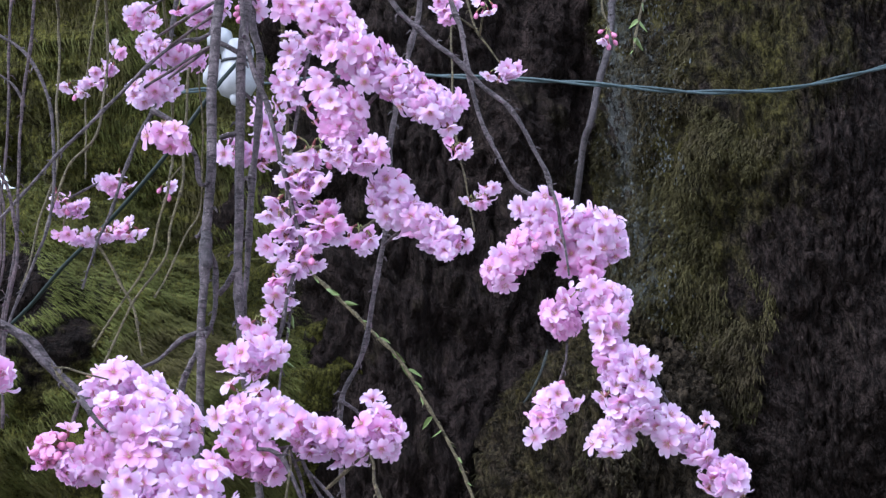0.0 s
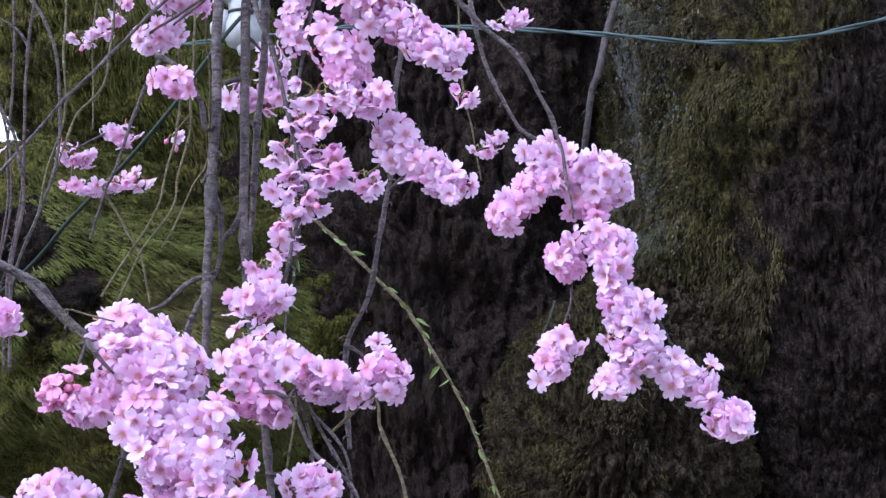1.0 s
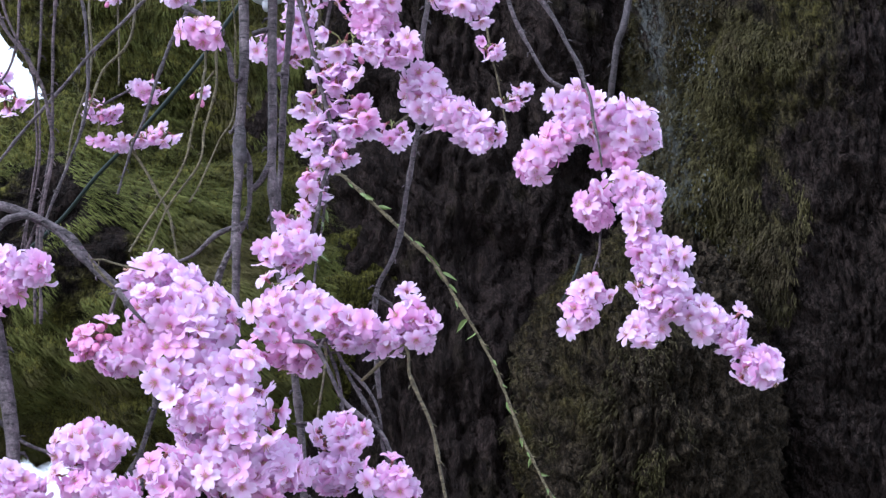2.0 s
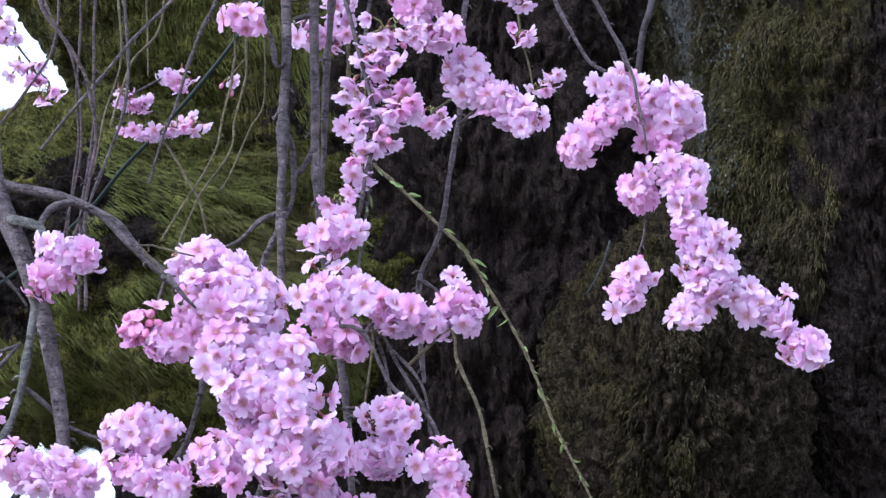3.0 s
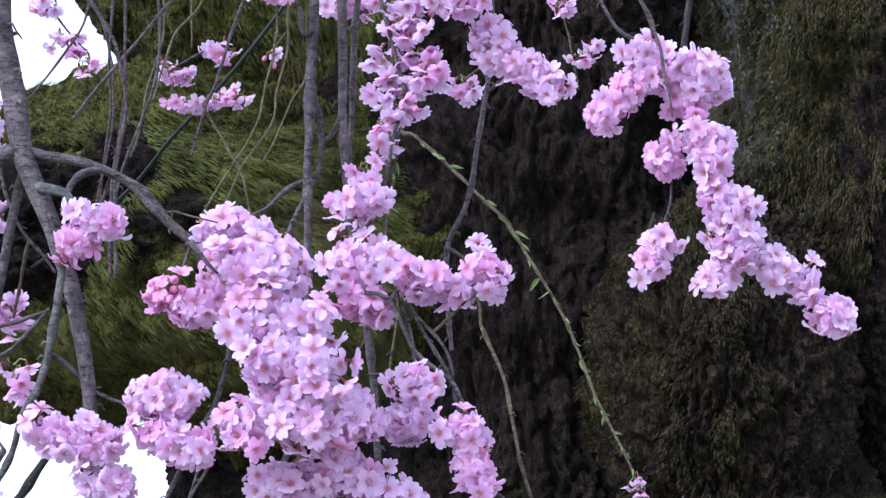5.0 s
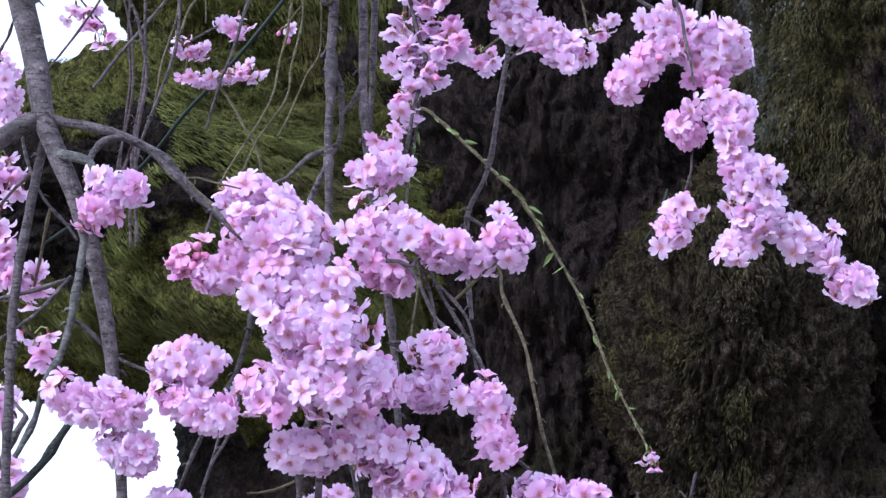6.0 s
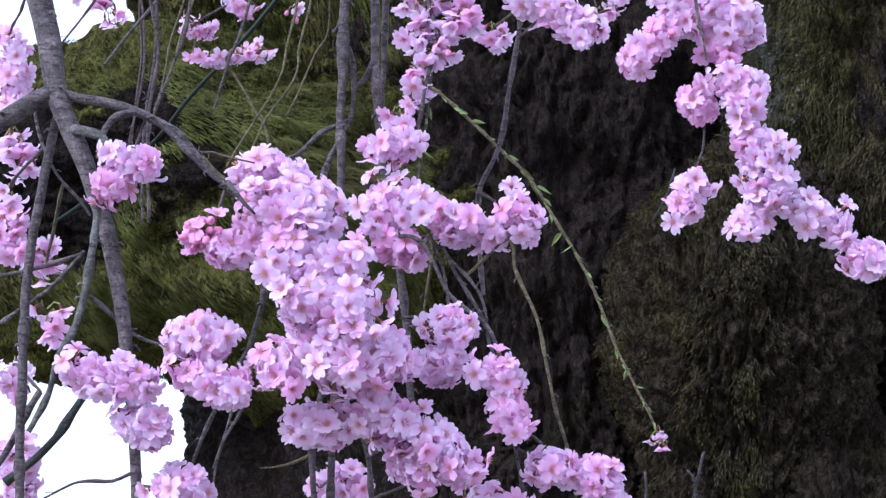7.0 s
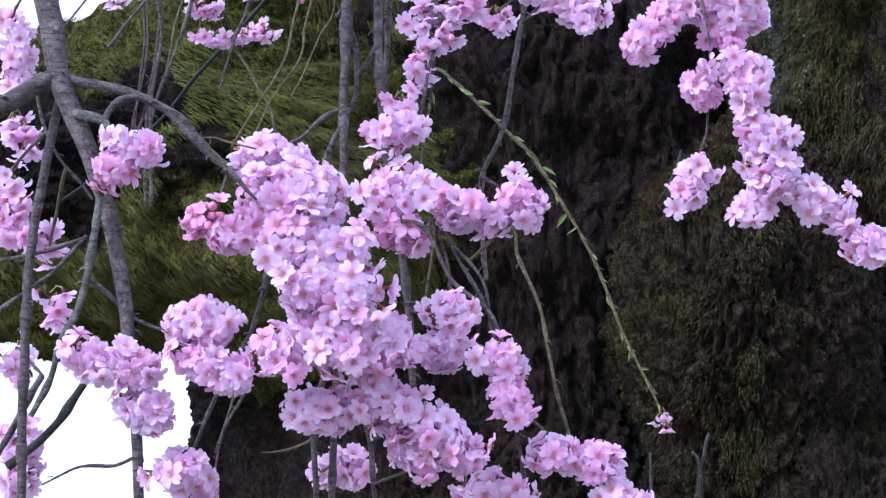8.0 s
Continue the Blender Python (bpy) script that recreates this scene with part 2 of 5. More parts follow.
# ---- the ground ----
def ground():
    size, n = 600.0, 60
    s = np.sign(np.linspace(-1, 1, n)) * np.abs(np.linspace(-1, 1, n)) ** 4 * size
    v = [(x, y, 0.02 * noise.noise((x * 0.8, y * 0.8, 0))) for y in s for x in s]
    f = [(j * n + i, j * n + i + 1, (j + 1) * n + i + 1, (j + 1) * n + i) for j in range(n - 1) for i in range(n - 1)]
    tagged(part("ground", mesh_of("ground", v, f, [SOIL])), "unseen ground under the old cherry tree, pale to bounce light up", "ground", kind="structure")


ground()


# ---- the old mossy tree ----
def rugged(big, ridge, small, seed):
    """Bark relief: lumps, upright fissures at two widths and pits, in metres."""
    shift = Vector((seed, seed * 2, 0))

    def f(p):
        q = p + shift
        a = noise.fractal(q * 4.2, 1.0, 2.0, 3) * big
        w = q + noise.noise_vector(q * 9) * 0.03
        r = 1 - abs(noise.noise(Vector((w.x * 15, w.y * 15, w.z * 5)))) * 2.4
        b = max(0.0, r) ** 2 * -ridge
        r = 1 - abs(noise.noise(Vector((w.x * 44, w.y * 44, w.z * 17)))) * 2.2
        b -= max(0.0, r) ** 2 * ridge * 0.42
        flake = noise.fractal(Vector((w.x * 62, w.y * 62, w.z * 27)), 0.75, 2.1, 4)
        t = w + noise.noise_vector(q * 40) * 0.006
        near, seeds = noise.voronoi(Vector((t.x * 52, t.y * 52, t.z * 25)))
        plate = min(1.0, (near[1] - near[0]) * 2.4) - 1.0 + 0.5 * noise.noise(seeds[0] * 3.7)
        return a + b + (flake * 0.8 + plate * 0.75) * small
    return f


def cushions(big, pad, small, seed):
    """Moss relief: lumps and rounded pads that lie in flat waves, in metres."""
    shift = Vector((seed, seed * 2, 0))

    def f(p):
        q = p + shift
        w = q + noise.noise_vector(q * 6) * 0.05
        a = noise.fractal(q * 4.2, 1.0, 2.0, 3) * big
        b = abs(noise.noise(Vector((w.x * 7, w.y * 12, w.z * 17)))) * pad * 2
        c = abs(noise.noise(Vector((w.x * 20, w.y * 30, w.z * 44)))) * pad * 0.8
        return a + b + c + noise.fractal(q * 60, 0.8, 2.1, 3) * small
    return f


tree = tagged(new("mossy_tree"), "massive old tree trunk with furrowed dark bark and green moss", "tree")
FORMS = []


def form(name, points, sides, lump, material, label):
    v, f, nor = sweep(points, sides, 0.0065, lump, True, 6, 0.7)
    FORMS.append((name, v, nor))
    return part(name, mesh_of(name, v, f, [material]), tree, label)


form("trunk", [(0.1, 4.4, -0.2, 1.0), (0.1, 4.4, 0.8, 0.88), (0.09, 4.42, 1.5, 0.825), (0.09, 4.42, 1.9, 0.815), (0.1, 4.38, 2.3, 0.745), (0.1, 4.35, 3.2, 0.66), (0.1, 4.3, 4.2, 0.5), (0.1, 4.3, 5.2, 0.2)], 320, rugged(0.07, 0.022, 0.014, 1), BARK, "dark brown deeply furrowed bark")
form("stem", [(1.05, 4.0, -0.2, 0.7), (1.02, 4.02, 0.9, 0.52), (1.0, 4.02, 1.7, 0.42), (0.93, 3.9, 2.15, 0.41), (0.88, 3.79, 2.6, 0.435), (0.89, 3.8, 3.2, 0.43), (0.92, 3.85, 4.2, 0.4), (1.0, 4.0, 5.4, 0.2)], 300, rugged(0.05, 0.01, 0.015, 5), MOSSY, "mossy stem with a pale lichen streak")
form("burl", [(0.47, 3.62, 1.0, 0.2), (0.455, 3.6, 1.6, 0.17), (0.445, 3.58, 1.85, 0.2), (0.445, 3.56, 2.05, 0.26), (0.455, 3.56, 2.2, 0.25), (0.485, 3.6, 2.33, 0.19), (0.52, 3.66, 2.45, 0.09), (0.54, 3.7, 2.5, 0.03)], 200, rugged(0.035, 0.018, 0.023, 9), BURL, "rounded burl of brown mossy bark")
form("root_flare", [(0.62, 3.55, -0.1, 0.42), (0.62, 3.55, 0.8, 0.35), (0.61, 3.55, 1.4, 0.27), (0.61, 3.54, 1.72, 0.2), (0.64, 3.62, 1.98, 0.09)], 160, rugged(0.05, 0.02, 0.018, 12), ROOT, "brown buttress of the trunk")
form("limb", [(-0.12, 4.25, 2.3, 0.33), (-0.25, 4.02, 2.32, 0.35), (-0.5, 3.9, 2.37, 0.35), (-0.76, 3.92, 2.42, 0.335), (-0.98, 3.96, 2.37, 0.275), (-1.3, 4.02, 2.38, 0.24), (-2.0, 4.15, 2.4, 0.23), (-3.0, 4.4, 2.7, 0.14), (-3.8, 4.6, 3.0, 0.05)], 260, cushions(0.06, 0.028, 0.009, 17), GREENMOSS, "heavy side limb thick with green moss")
form("upper_limb", [(0.05, 4.25, 2.36, 0.3), (-0.165, 4.06, 2.73, 0.25), (-0.475, 4.0, 3.05, 0.295), (-0.64, 4.0, 3.24, 0.32), (-1.0, 4.05, 3.75, 0.31), (-1.5, 4.2, 4.4, 0.26), (-1.9, 4.3, 5.3, 0.12)], 240, cushions(0.045, 0.024, 0.009, 23), GREENMOSS, "mossy upper limb leaning outward")


def strands(name, form_index, count, length, thick, keep, material, label, seed, sweep_x=0.0, stray=0.3):
    """Hanging moss: thin blades that lie down over a form."""
    rng = np.random.default_rng(seed)
    _, v, nor = FORMS[form_index]
    ok = np.array([keep(*p) for p in v])
    ids = rng.choice(np.flatnonzero(ok), count)
    p = v[ids] + rng.normal(0, 0.004, (count, 3))
    n = nor[ids]
    down = np.array((0.0, 0.0, -1.0)) - n * (n @ (0.0, 0.0, -1.0))[:, None]
    swirl = np.array([noise.noise_vector(Vector(w) * 7) for w in p])
    down += rng.normal(0, stray, (count, 3)) + np.array((sweep_x, 0.0, 0.0)) + swirl * 0.55
    down /= np.linalg.norm(down, axis=1)[:, None]
    flow = np.array([noise.noise(Vector(w) * 9) for w in p])
    length = length * rng.uniform(0.5, 1.4, count) * (1 + 0.5 * flow)
    side = np.cross(down, n) + rng.normal(0, 0.2, (count, 3))
    side /= np.linalg.norm(side, axis=1)[:, None]
    root = p - n * 0.003
    mid = root + down * (length * 0.5)[:, None] + n * rng.uniform(0.003, 0.012, count)[:, None]
    tip = root + down * length[:, None] + n * rng.uniform(0.0, 0.01, count)[:, None]
    verts = np.stack([root - side * thick, root + side * thick, mid + side * thick * 0.8, mid - side * thick * 0.8, tip], 1).reshape(-1, 3)
    b = np.arange(count)[:, None] * 5
    quads = (b + [0, 1, 2, 3]).tolist()
    tris = (b + [3, 2, 4]).tolist()
    ob = part(name, mesh_of(name, verts, quads + tris, [material], smooth=False), tree, label)
    tagged(ob, kind="stuff")


def limb_moss(x, y, z):
    bare = ((x + 0.86) / 0.33) ** 2 + ((z - 2.41) / 0.18) ** 2 < 1 + noise.noise(Vector((x * 8, y * 8, z * 8)))
    return y < 4.0 and z > 2.0 + 0.2 * noise.noise(Vector((x * 5, 3, z * 5))) and -1.4 < x < -0.14 and not bare


strands("moss", 4, 110000, 0.026, 0.00055, limb_moss, STRAND, "wavy combed green moss", 3, 1.0, 0.12)
strands("moss", 5, 36000, 0.024, 0.0006, lambda x, y, z: y < 4.05 and 2.4 < z < 3.3 and x < -0.14, STRAND, "combed green moss", 4, 0.3, 0.14)
strands("moss", 1, 40000, 0.014, 0.0008, lambda x, y, z: y < 3.8 and 2.15 + 0.15 * noise.noise(Vector((x * 9, 4, z * 9))) < z < 3.3 and x < 0.66 + 0.16 * noise.noise(Vector((1, y * 6, z * 6))) and noise.noise(Vector((x * 16, y * 16, z * 7))) > -0.18, TUFT, "short olive moss tufts", 5, 0.0, 0.2)
strands("moss", 2, 8000, 0.011, 0.0008, lambda x, y, z: y < 3.6 and z > 1.75 and x < 0.47 + 0.1 * noise.noise(Vector((x * 8, y * 8, z * 8))) and noise.noise(Vector((x * 14, y * 14, z * 9))) > -0.1, TUFT, "short olive moss tufts", 6, 0.0, 0.25)


def scales(name, form_index, count, size, keep, material, label, seed):
    """Bark scales and lichen crusts: small uneven plates that lie on a form, their lower edge lifted."""
    rng = np.random.default_rng(seed)
    _, v, nor = FORMS[form_index]
    ids = rng.choice(np.flatnonzero(np.array([keep(*p) for p in v])), count)
    p, n = v[ids] + rng.normal(0, 0.004, (count, 3)), nor[ids] + rng.normal(0, 0.22, (count, 3))
    n /= np.linalg.norm(n, axis=1)[:, None]
    up = np.array((0.0, 0.0, 1.0)) + rng.normal(0, 0.3, (count, 3))
    up -= n * (up * n).sum(1)[:, None]
    up /= np.linalg.norm(up, axis=1)[:, None]
    side = np.cross(up, n)
    s = size * rng.uniform(0.4, 1.5, count) ** 1.4
    rim = []
    for k in range(7):
        a = k * 2 * np.pi / 7
        r = s * rng.uniform(0.6, 1.15, count)
        rim.append(p + side * (r * math.cos(a) * 0.6)[:, None] + up * (r * math.sin(a))[:, None] + n * (0.001 - 0.07 * s * math.sin(a))[:, None])
    top = p + n * (0.0012 + s * 0.1)[:, None]
    verts = np.stack(rim + [top], 1).reshape(-1, 3)
    b = np.arange(count)[:, None] * 8
    faces = np.concatenate([b + [k, (k + 1) % 7, 7] for k in range(7)]).tolist()
    ob = part(name, mesh_of(name, verts, faces, [material], smooth=False), tree, label)
    tagged(ob, kind="stuff")


scales("lichen", 1, 7000, 0.0024, lambda x, y, z: y < 3.8 and 2.28 < z < 3.3 and abs(x - 0.52 + 0.12 * noise.noise(Vector((2, 5, z * 4)))) < 0.06 * (1 + noise.noise(Vector((x * 25, y * 25, z * 12)))), CRUST, "pale grey-green lichen crusts", 34)


# ---- flowers ----
def flower_mesh(seed, lift, double):
    """An open cherry flower that faces +z, about 25 mm across: petals, eye, stamens, calyx."""
    rng = random.Random(seed)
    v, f, ids, along = [], [], [], []

    def petal(turn, tilt, length, width, z0):
        """Broad and rounded on a narrow claw, notched at the tip, cupped across, its rim slightly waved."""
        base = len(v)
        rows = (0.0, 0.14, 0.34, 0.56, 0.76, 0.91, 1.0)
        nu = 4
        curl, twist, cup = rng.uniform(0.05, 0.5), rng.uniform(-0.14, 0.14), rng.uniform(0.16, 0.34)
        wave, notch = rng.uniform(0, 6.3), rng.uniform(0.1, 0.2)
        for t in rows:
            rise = math.sin(min(1.0, t / 0.62) * math.pi / 2) ** 1.15
            fall = math.sqrt(max(0.0, 1 - (max(0.0, t - 0.62) / 0.43) ** 2.4))
            w = width * (0.16 + 0.84 * rise) * fall
            for i in range(nu + 1):
                u = 2 * i / nu - 1
                r = length * t * (1 - notch * max(0.0, 1 - abs(u) * 1.6) * max(0.0, t - 0.7) / 0.3) + 0.0012
                ang = tilt - curl * t * t
                y = u * w
                x, z = r * math.cos(ang), r * math.sin(ang) + z0
                z += cup * abs(y) * abs(u) + y * twist * t + 0.0005 * math.sin(4 * u + wave) * t * t
                v.append((x * math.cos(turn) - y * math.sin(turn), x * math.sin(turn) + y * math.cos(turn), z))
                along.append(t)
        for j in range(len(rows) - 1):
            for i in range(nu):
                a = base + j * (nu + 1) + i
                f.append((a, a + 1, a + nu + 2, a + nu + 1))
                ids.append(0)

    start = rng.uniform(0, 6)
    for k in range(5):
        petal(start + k * 2 * math.pi / 5 + rng.uniform(-0.1, 0.1), lift + 0.06 + rng.uniform(-0.1, 0.12), rng.uniform(0.0116, 0.0134), rng.uniform(0.0048, 0.0056), 0.0003 * (k % 2))
    for k in range(double):
        petal(start + 0.6 + k * 2 * math.pi / double + rng.uniform(-0.3, 0.3), lift + rng.uniform(0.35, 0.7), rng.uniform(0.007, 0.0095), rng.uniform(0.0034, 0.0046), 0.0008)

    def cone(r0, z0, r1, z1, sides, m, cx=0.0, cy=0.0, tx=0.0, ty=0.0):
        b = len(v)
        for r, z, ox, oy in ((r0, z0, cx, cy), (r1, z1, tx, ty)):
            for k in range(sides):
                v.append((ox + r * math.cos(k * 2 * math.pi / sides), oy + r * math.sin(k * 2 * math.pi / sides), z))
                along.append(0.0)
        for k in range(sides):
            f.append((b + k, b + (k + 1) % sides, b + sides + (k + 1) % sides, b + sides + k))
            ids.append(m)
        f.append(tuple(b + sides + k for k in range(sides)))
        ids.append(m)

    cone(0.0008, -0.0065, 0.0019, -0.0003, 6, 1)
    cone(0.0016, 0.0, 0.001, 0.0012, 6, 2)
    for k in range(8):
        a, r = k * 0.7 + rng.uniform(-0.2, 0.2), rng.uniform(0.0018, 0.0042)
        cone(0.00022, 0.0006, 0.00034, 0.0048 + rng.uniform(-0.001, 0.001), 3, 2, 0.0006 * math.cos(a), 0.0006 * math.sin(a), r * math.cos(a), r * math.sin(a))
    me = mesh_of("flower", v, f, [PETAL, CALYX, STAMEN], ids)
    at = me.attributes.new("along", "FLOAT", "POINT")
    at.data.foreach_set("value", along)
    return me


def bud_mesh(seed, length):
    v, f, _ = sweep([(0, 0, -0.006, 0.0012), (0, 0, 0, 0.002), (0.0003, 0, length * 0.4, 0.0042), (0, 0.0003, length * 0.8, 0.0034), (0, 0, length, 0.0008)], 8, 0.0025)
    ids = [1 if np.mean([v[i][2] for i in q]) < 0.0005 else 0 for q in f]
    return mesh_of("bud", v, f, [BUD, CALYX], ids)


FLOWERS = [flower_mesh(s, lift, d) for s, (lift, d) in enumerate([(0.1, 0), (0.24, 0), (0.36, 0), (0.18, 0), (0.28, 2), (0.5, 0), (0.06, 0), (0.4, 3), (0.7, 0), (0.32, 0), (0.95, 0), (1.1, 0), (0.8, 0), (1.0, 3)])]
BUDS = [bud_mesh(s, n) for s, n in enumerate((0.009, 0.011, 0.013))]


def leaf_mesh(seed, folded):
    """A small young leaf along +x, pointed, folded along its rib."""
    v, f = [], []
    for j in range(6):
        t = j / 5
        w = 0.17 * math.sin(math.pi * t ** 0.75) * (1 - 0.3 * t)
        for u in (-1, -0.5, 0, 0.5, 1):
            v.append((t, u * w, folded * abs(u) * w + 0.12 * t * t * math.sin(seed)))
    for j in range(5):
        for i in range(4):
            a = j * 5 + i
            f.append((a, a + 1, a + 6, a + 5))
    return mesh_of("leaf", v, f, [LEAF])


LEAVES = [leaf_mesh(s, 0.5 + 0.3 * s) for s in range(3)]

# ---- hanging branches ----
BOUGH_Z = 2.92
PATHS = {}
rng = random.Random(7)


def knobbly(points, step=0.012):
    """A smooth stem with the small bends and bud knobs of cherry wood."""
    c = spline(points, step)
    k = rng.uniform(0, 99)
    for i, p in enumerate(c):
        q = Vector(p[:3]) * 26 + Vector((k, 0, 0))
        amp = min(0.0022, p[3] * 0.75) if p[3] < 0.0035 else 0.0009
        p[0] += amp * noise.noise(q)
        p[1] += amp * noise.noise(q + Vector((7, 3, 1)))
        if p[3] < 0.0032:
            p[0] += 0.0035 * noise.noise(q * 0.42 + Vector((1, 9, 4))) * min(1.0, i / 8, (len(c) - 1 - i) / 8)
        p[3] *= 1 + (0.22 if p[3] < 0.0035 else 0.09) * max(0, noise.noise(q * 1.7)) + (0.35 if i % 5 == 2 and p[3] < 0.0045 else 0)
    return c


def stem_mesh(name, points, material):
    c = knobbly(points)
    sides = 16 if max(c[:, 3]) > 0.004 else 7
    v, f, _ = sweep(c, sides, 0.006)
    if sides == 16:
        v = v + np.array([(0.0005 * noise.noise(Vector((w[0] * 90, w[1] * 90, w[2] * 240))), 0.0005 * noise.noise(Vector((w[0] * 90, w[1] * 90, w[2] * 260 + 5))), 0) for w in v])
    v, f = list(v), list(f)
    if max(c[:, 3]) > 0.0008:
        at = rng.randint(2, 5)
        while at < len(c) - 1:
            p, r = Vector(c[at][:3]), c[at][3]
            run = Vector(c[at + 1][:3] - c[at - 1][:3]).normalized()
            d = Vector((rng.gauss(0, 1), rng.gauss(-0.2, 0.8), rng.gauss(0, 0.3)))
            d = (d - run * d.dot(run)).normalized()
            n = rng.uniform(0.0025, 0.006) + r * 0.5
            tip = p + d * (r * 0.8 + n) + run * n * 0.7
            w, g, _ = sweep([(*p, r * 0.45), (*(p + d * (r + n * 0.4)), min(r * 0.4, 0.0016)), (*tip, 0.0006)], 5, 0.01)
            f.extend([[q + len(v) for q in quad] for quad in g])
            v.extend(w)
            at += rng.randint(2, 6) if c[at][3] > 0.0035 else rng.randint(1, 3)
    return mesh_of(name, v, f, [material]), c


def branch(label, points, material, hang=None):
    """A hanging branch. hang: how far it leans while it rises to the bough."""
    if hang:
        x, y, z, r = points[0]
        rise = BOUGH_Z - z
        points = [(max(-0.55, min(0.75, x + hang[0] * rise)), 1.95, BOUGH_Z, r * 1.15), (x + hang[0] * rise * 0.4, 0.75 * y + 0.25 * 1.95, z + rise * 0.5, r * 1.1)] + points
    thing = tagged(new("cherry_branch"), label, "branch", "hanging cherry branches")
    me, c = stem_mesh("stem", points, material)
    part("stem", me, thing)
    PATHS[thing.name] = [c]
    return thing


def nearest(thing, p):
    allp = np.vstack([c for c in PATHS[thing.name]])
    return allp[np.argmin(np.linalg.norm(allp[:, :3] - np.array(p[:3]), axis=1))]


def twig(thing, points, material, join=True):
    if join:
        at = nearest(thing, points[0])
        points = [(at[0], at[1], at[2], points[0][3])] + list(points)
        if np.linalg.norm(np.array(points[0][:3]) - np.array(points[1][:3])) < 0.025:
            points.pop(1)
    me, c = stem_mesh("twig", points, material)
    part("twig", me, thing)
    PATHS[thing.name].append(c)


def turned(direction, spin):
    return Vector(direction).to_track_quat("Z", "Y") @ Euler((0, 0, spin)).to_quaternion()


def cluster(thing, points, half, count, size=1.0, buds=0.0, loose=0, deep=0.0):
    """A bunch of flowers round a short spur, on thin stalks, facing outward; loose: nodding bells; deep: share of deeper pink."""
    at = nearest(thing, points[0])
    spur = [(at[0], at[1], at[2], 0.0016)] + [(x, y, z, 0.0014) for x, y, z in points]
    if len(spur) > 2 and np.linalg.norm(np.array(spur[0][:3]) - np.array(spur[1][:3])) < 0.02:
        spur.pop(1)
    c = knobbly(spur)
    sv, sf, _ = sweep(c, 6, 0.008)
    rind = np.array(sv)
    sv, wood = list(sv), len(sf)
    holder = part("spur", bpy.data.meshes.new("spur"), thing, "flowering spur thick with pink blossom")
    line = spline([(*p, 0.0) for p in points], 0.004)[:, :3]
    total = int(count * (1.48 if not loose else 1.3))
    shell = max(0.008, half * 0.83 - 0.0085 * size)
    spots = []
    for k in range(total):
        i = (k + rng.random()) / total * (len(line) - 1)
        core = Vector(line[int(i)])
        layer = rng.random()
        best, far = None, -1.0
        for _ in range(14):
            d = Vector((rng.gauss(0, 1), rng.gauss(-0.3, 0.8), rng.gauss(-0.1, 0.95))).normalized()
            lobe = max(0.5, 1.0 + 1.2 * noise.noise(core * 38 + d * 1.7))
            reach = rng.uniform(0.5, 0.8) if layer < 0.25 else rng.uniform(0.84, 1.1) if layer < 0.78 else rng.uniform(1.2, 1.5)
            p = core + d * max(0.008, shell * lobe * reach)
            gap = min(((p - q).length for q in spots), default=1.0)
            if gap > far:
                best, far = (p, d), gap
        p, d = best
        spots.append(p)
        aim = (d + Vector((rng.gauss(0, 0.3), rng.gauss(-0.22, 0.28), rng.gauss(-0.12, 0.32)))).normalized()
        if loose:
            aim = (d * 0.55 + Vector((rng.gauss(0, 0.3), rng.gauss(-0.05, 0.3), -0.8))).normalized()
        is_bud = rng.random() < max(buds, 0.006)
        me = rng.choice(BUDS if is_bud else FLOWERS[5:] if loose else FLOWERS[:10])
        ob = part("bud" if is_bud else "flower", me, holder)
        s = size * rng.uniform(0.88, 1.1) * (0.9 if is_bud else 1.12 if loose else 1.0)
        ob.matrix_basis = Matrix.LocRotScale(p, turned(aim, rng.uniform(0, 6.28)), (s, s, s))
        tone = max(0.0, min(0.95, rng.gauss(deep, 0.25))) if deep else 0.0
        ob.color = (tone, tone, tone, 1)
        foot = p - aim * 0.006 * s
        start = core + Vector((0, 0, 0.004))
        thin = 0.0008 if loose else 0.0005
        bend = (start + foot) / 2 + Vector((0, 0, 0.004))
        v, f, _ = sweep([(*start, thin), (*bend, thin), (*foot, thin * 1.2)], 4, 0.012, close=False)
        off = len(sv)
        sv.extend(v)
        sf.extend([[q + off for q in quad] for quad in f])
        root = int(np.argmin(((rind - np.array(start)) ** 2).sum(1)))
        sf.extend([[root, off, off + 1], [root, off + 1, off + 2]])
    holder.data = mesh_of("spur", sv, sf, [GREENWOOD if loose else PURPLE, STALK], [0] * wood + [1] * (len(sf) - wood))


def shoots(thing, points, count, length):
    """Tiny new leaves in pairs along a twig."""
    line = spline([(*p, 0.0) for p in points], 0.004)[:, :3]
    for k in range(count):
        i = int((k + 0.5) / count * (len(line) - 1))
        at = Vector(nearest(thing, line[i])[:3])
        run = Vector(line[min(i + 2, len(line) - 1)] - line[max(i - 2, 0)]).normalized()
        aim = (run + Vector((rng.gauss(0, 0.6), rng.gauss(-0.2, 0.5), rng.gauss(0, 0.3)))).normalized()
        ob = part("leaf", LEAVES[k % 3], thing)
        s = length * rng.uniform(0.45, 1.15)
        ob.matrix_basis = Matrix.LocRotScale(at, aim.to_track_quat("X", "Z") @ Euler((rng.uniform(0, 6), 0, 0)).to_quaternion(), (s, s, s))


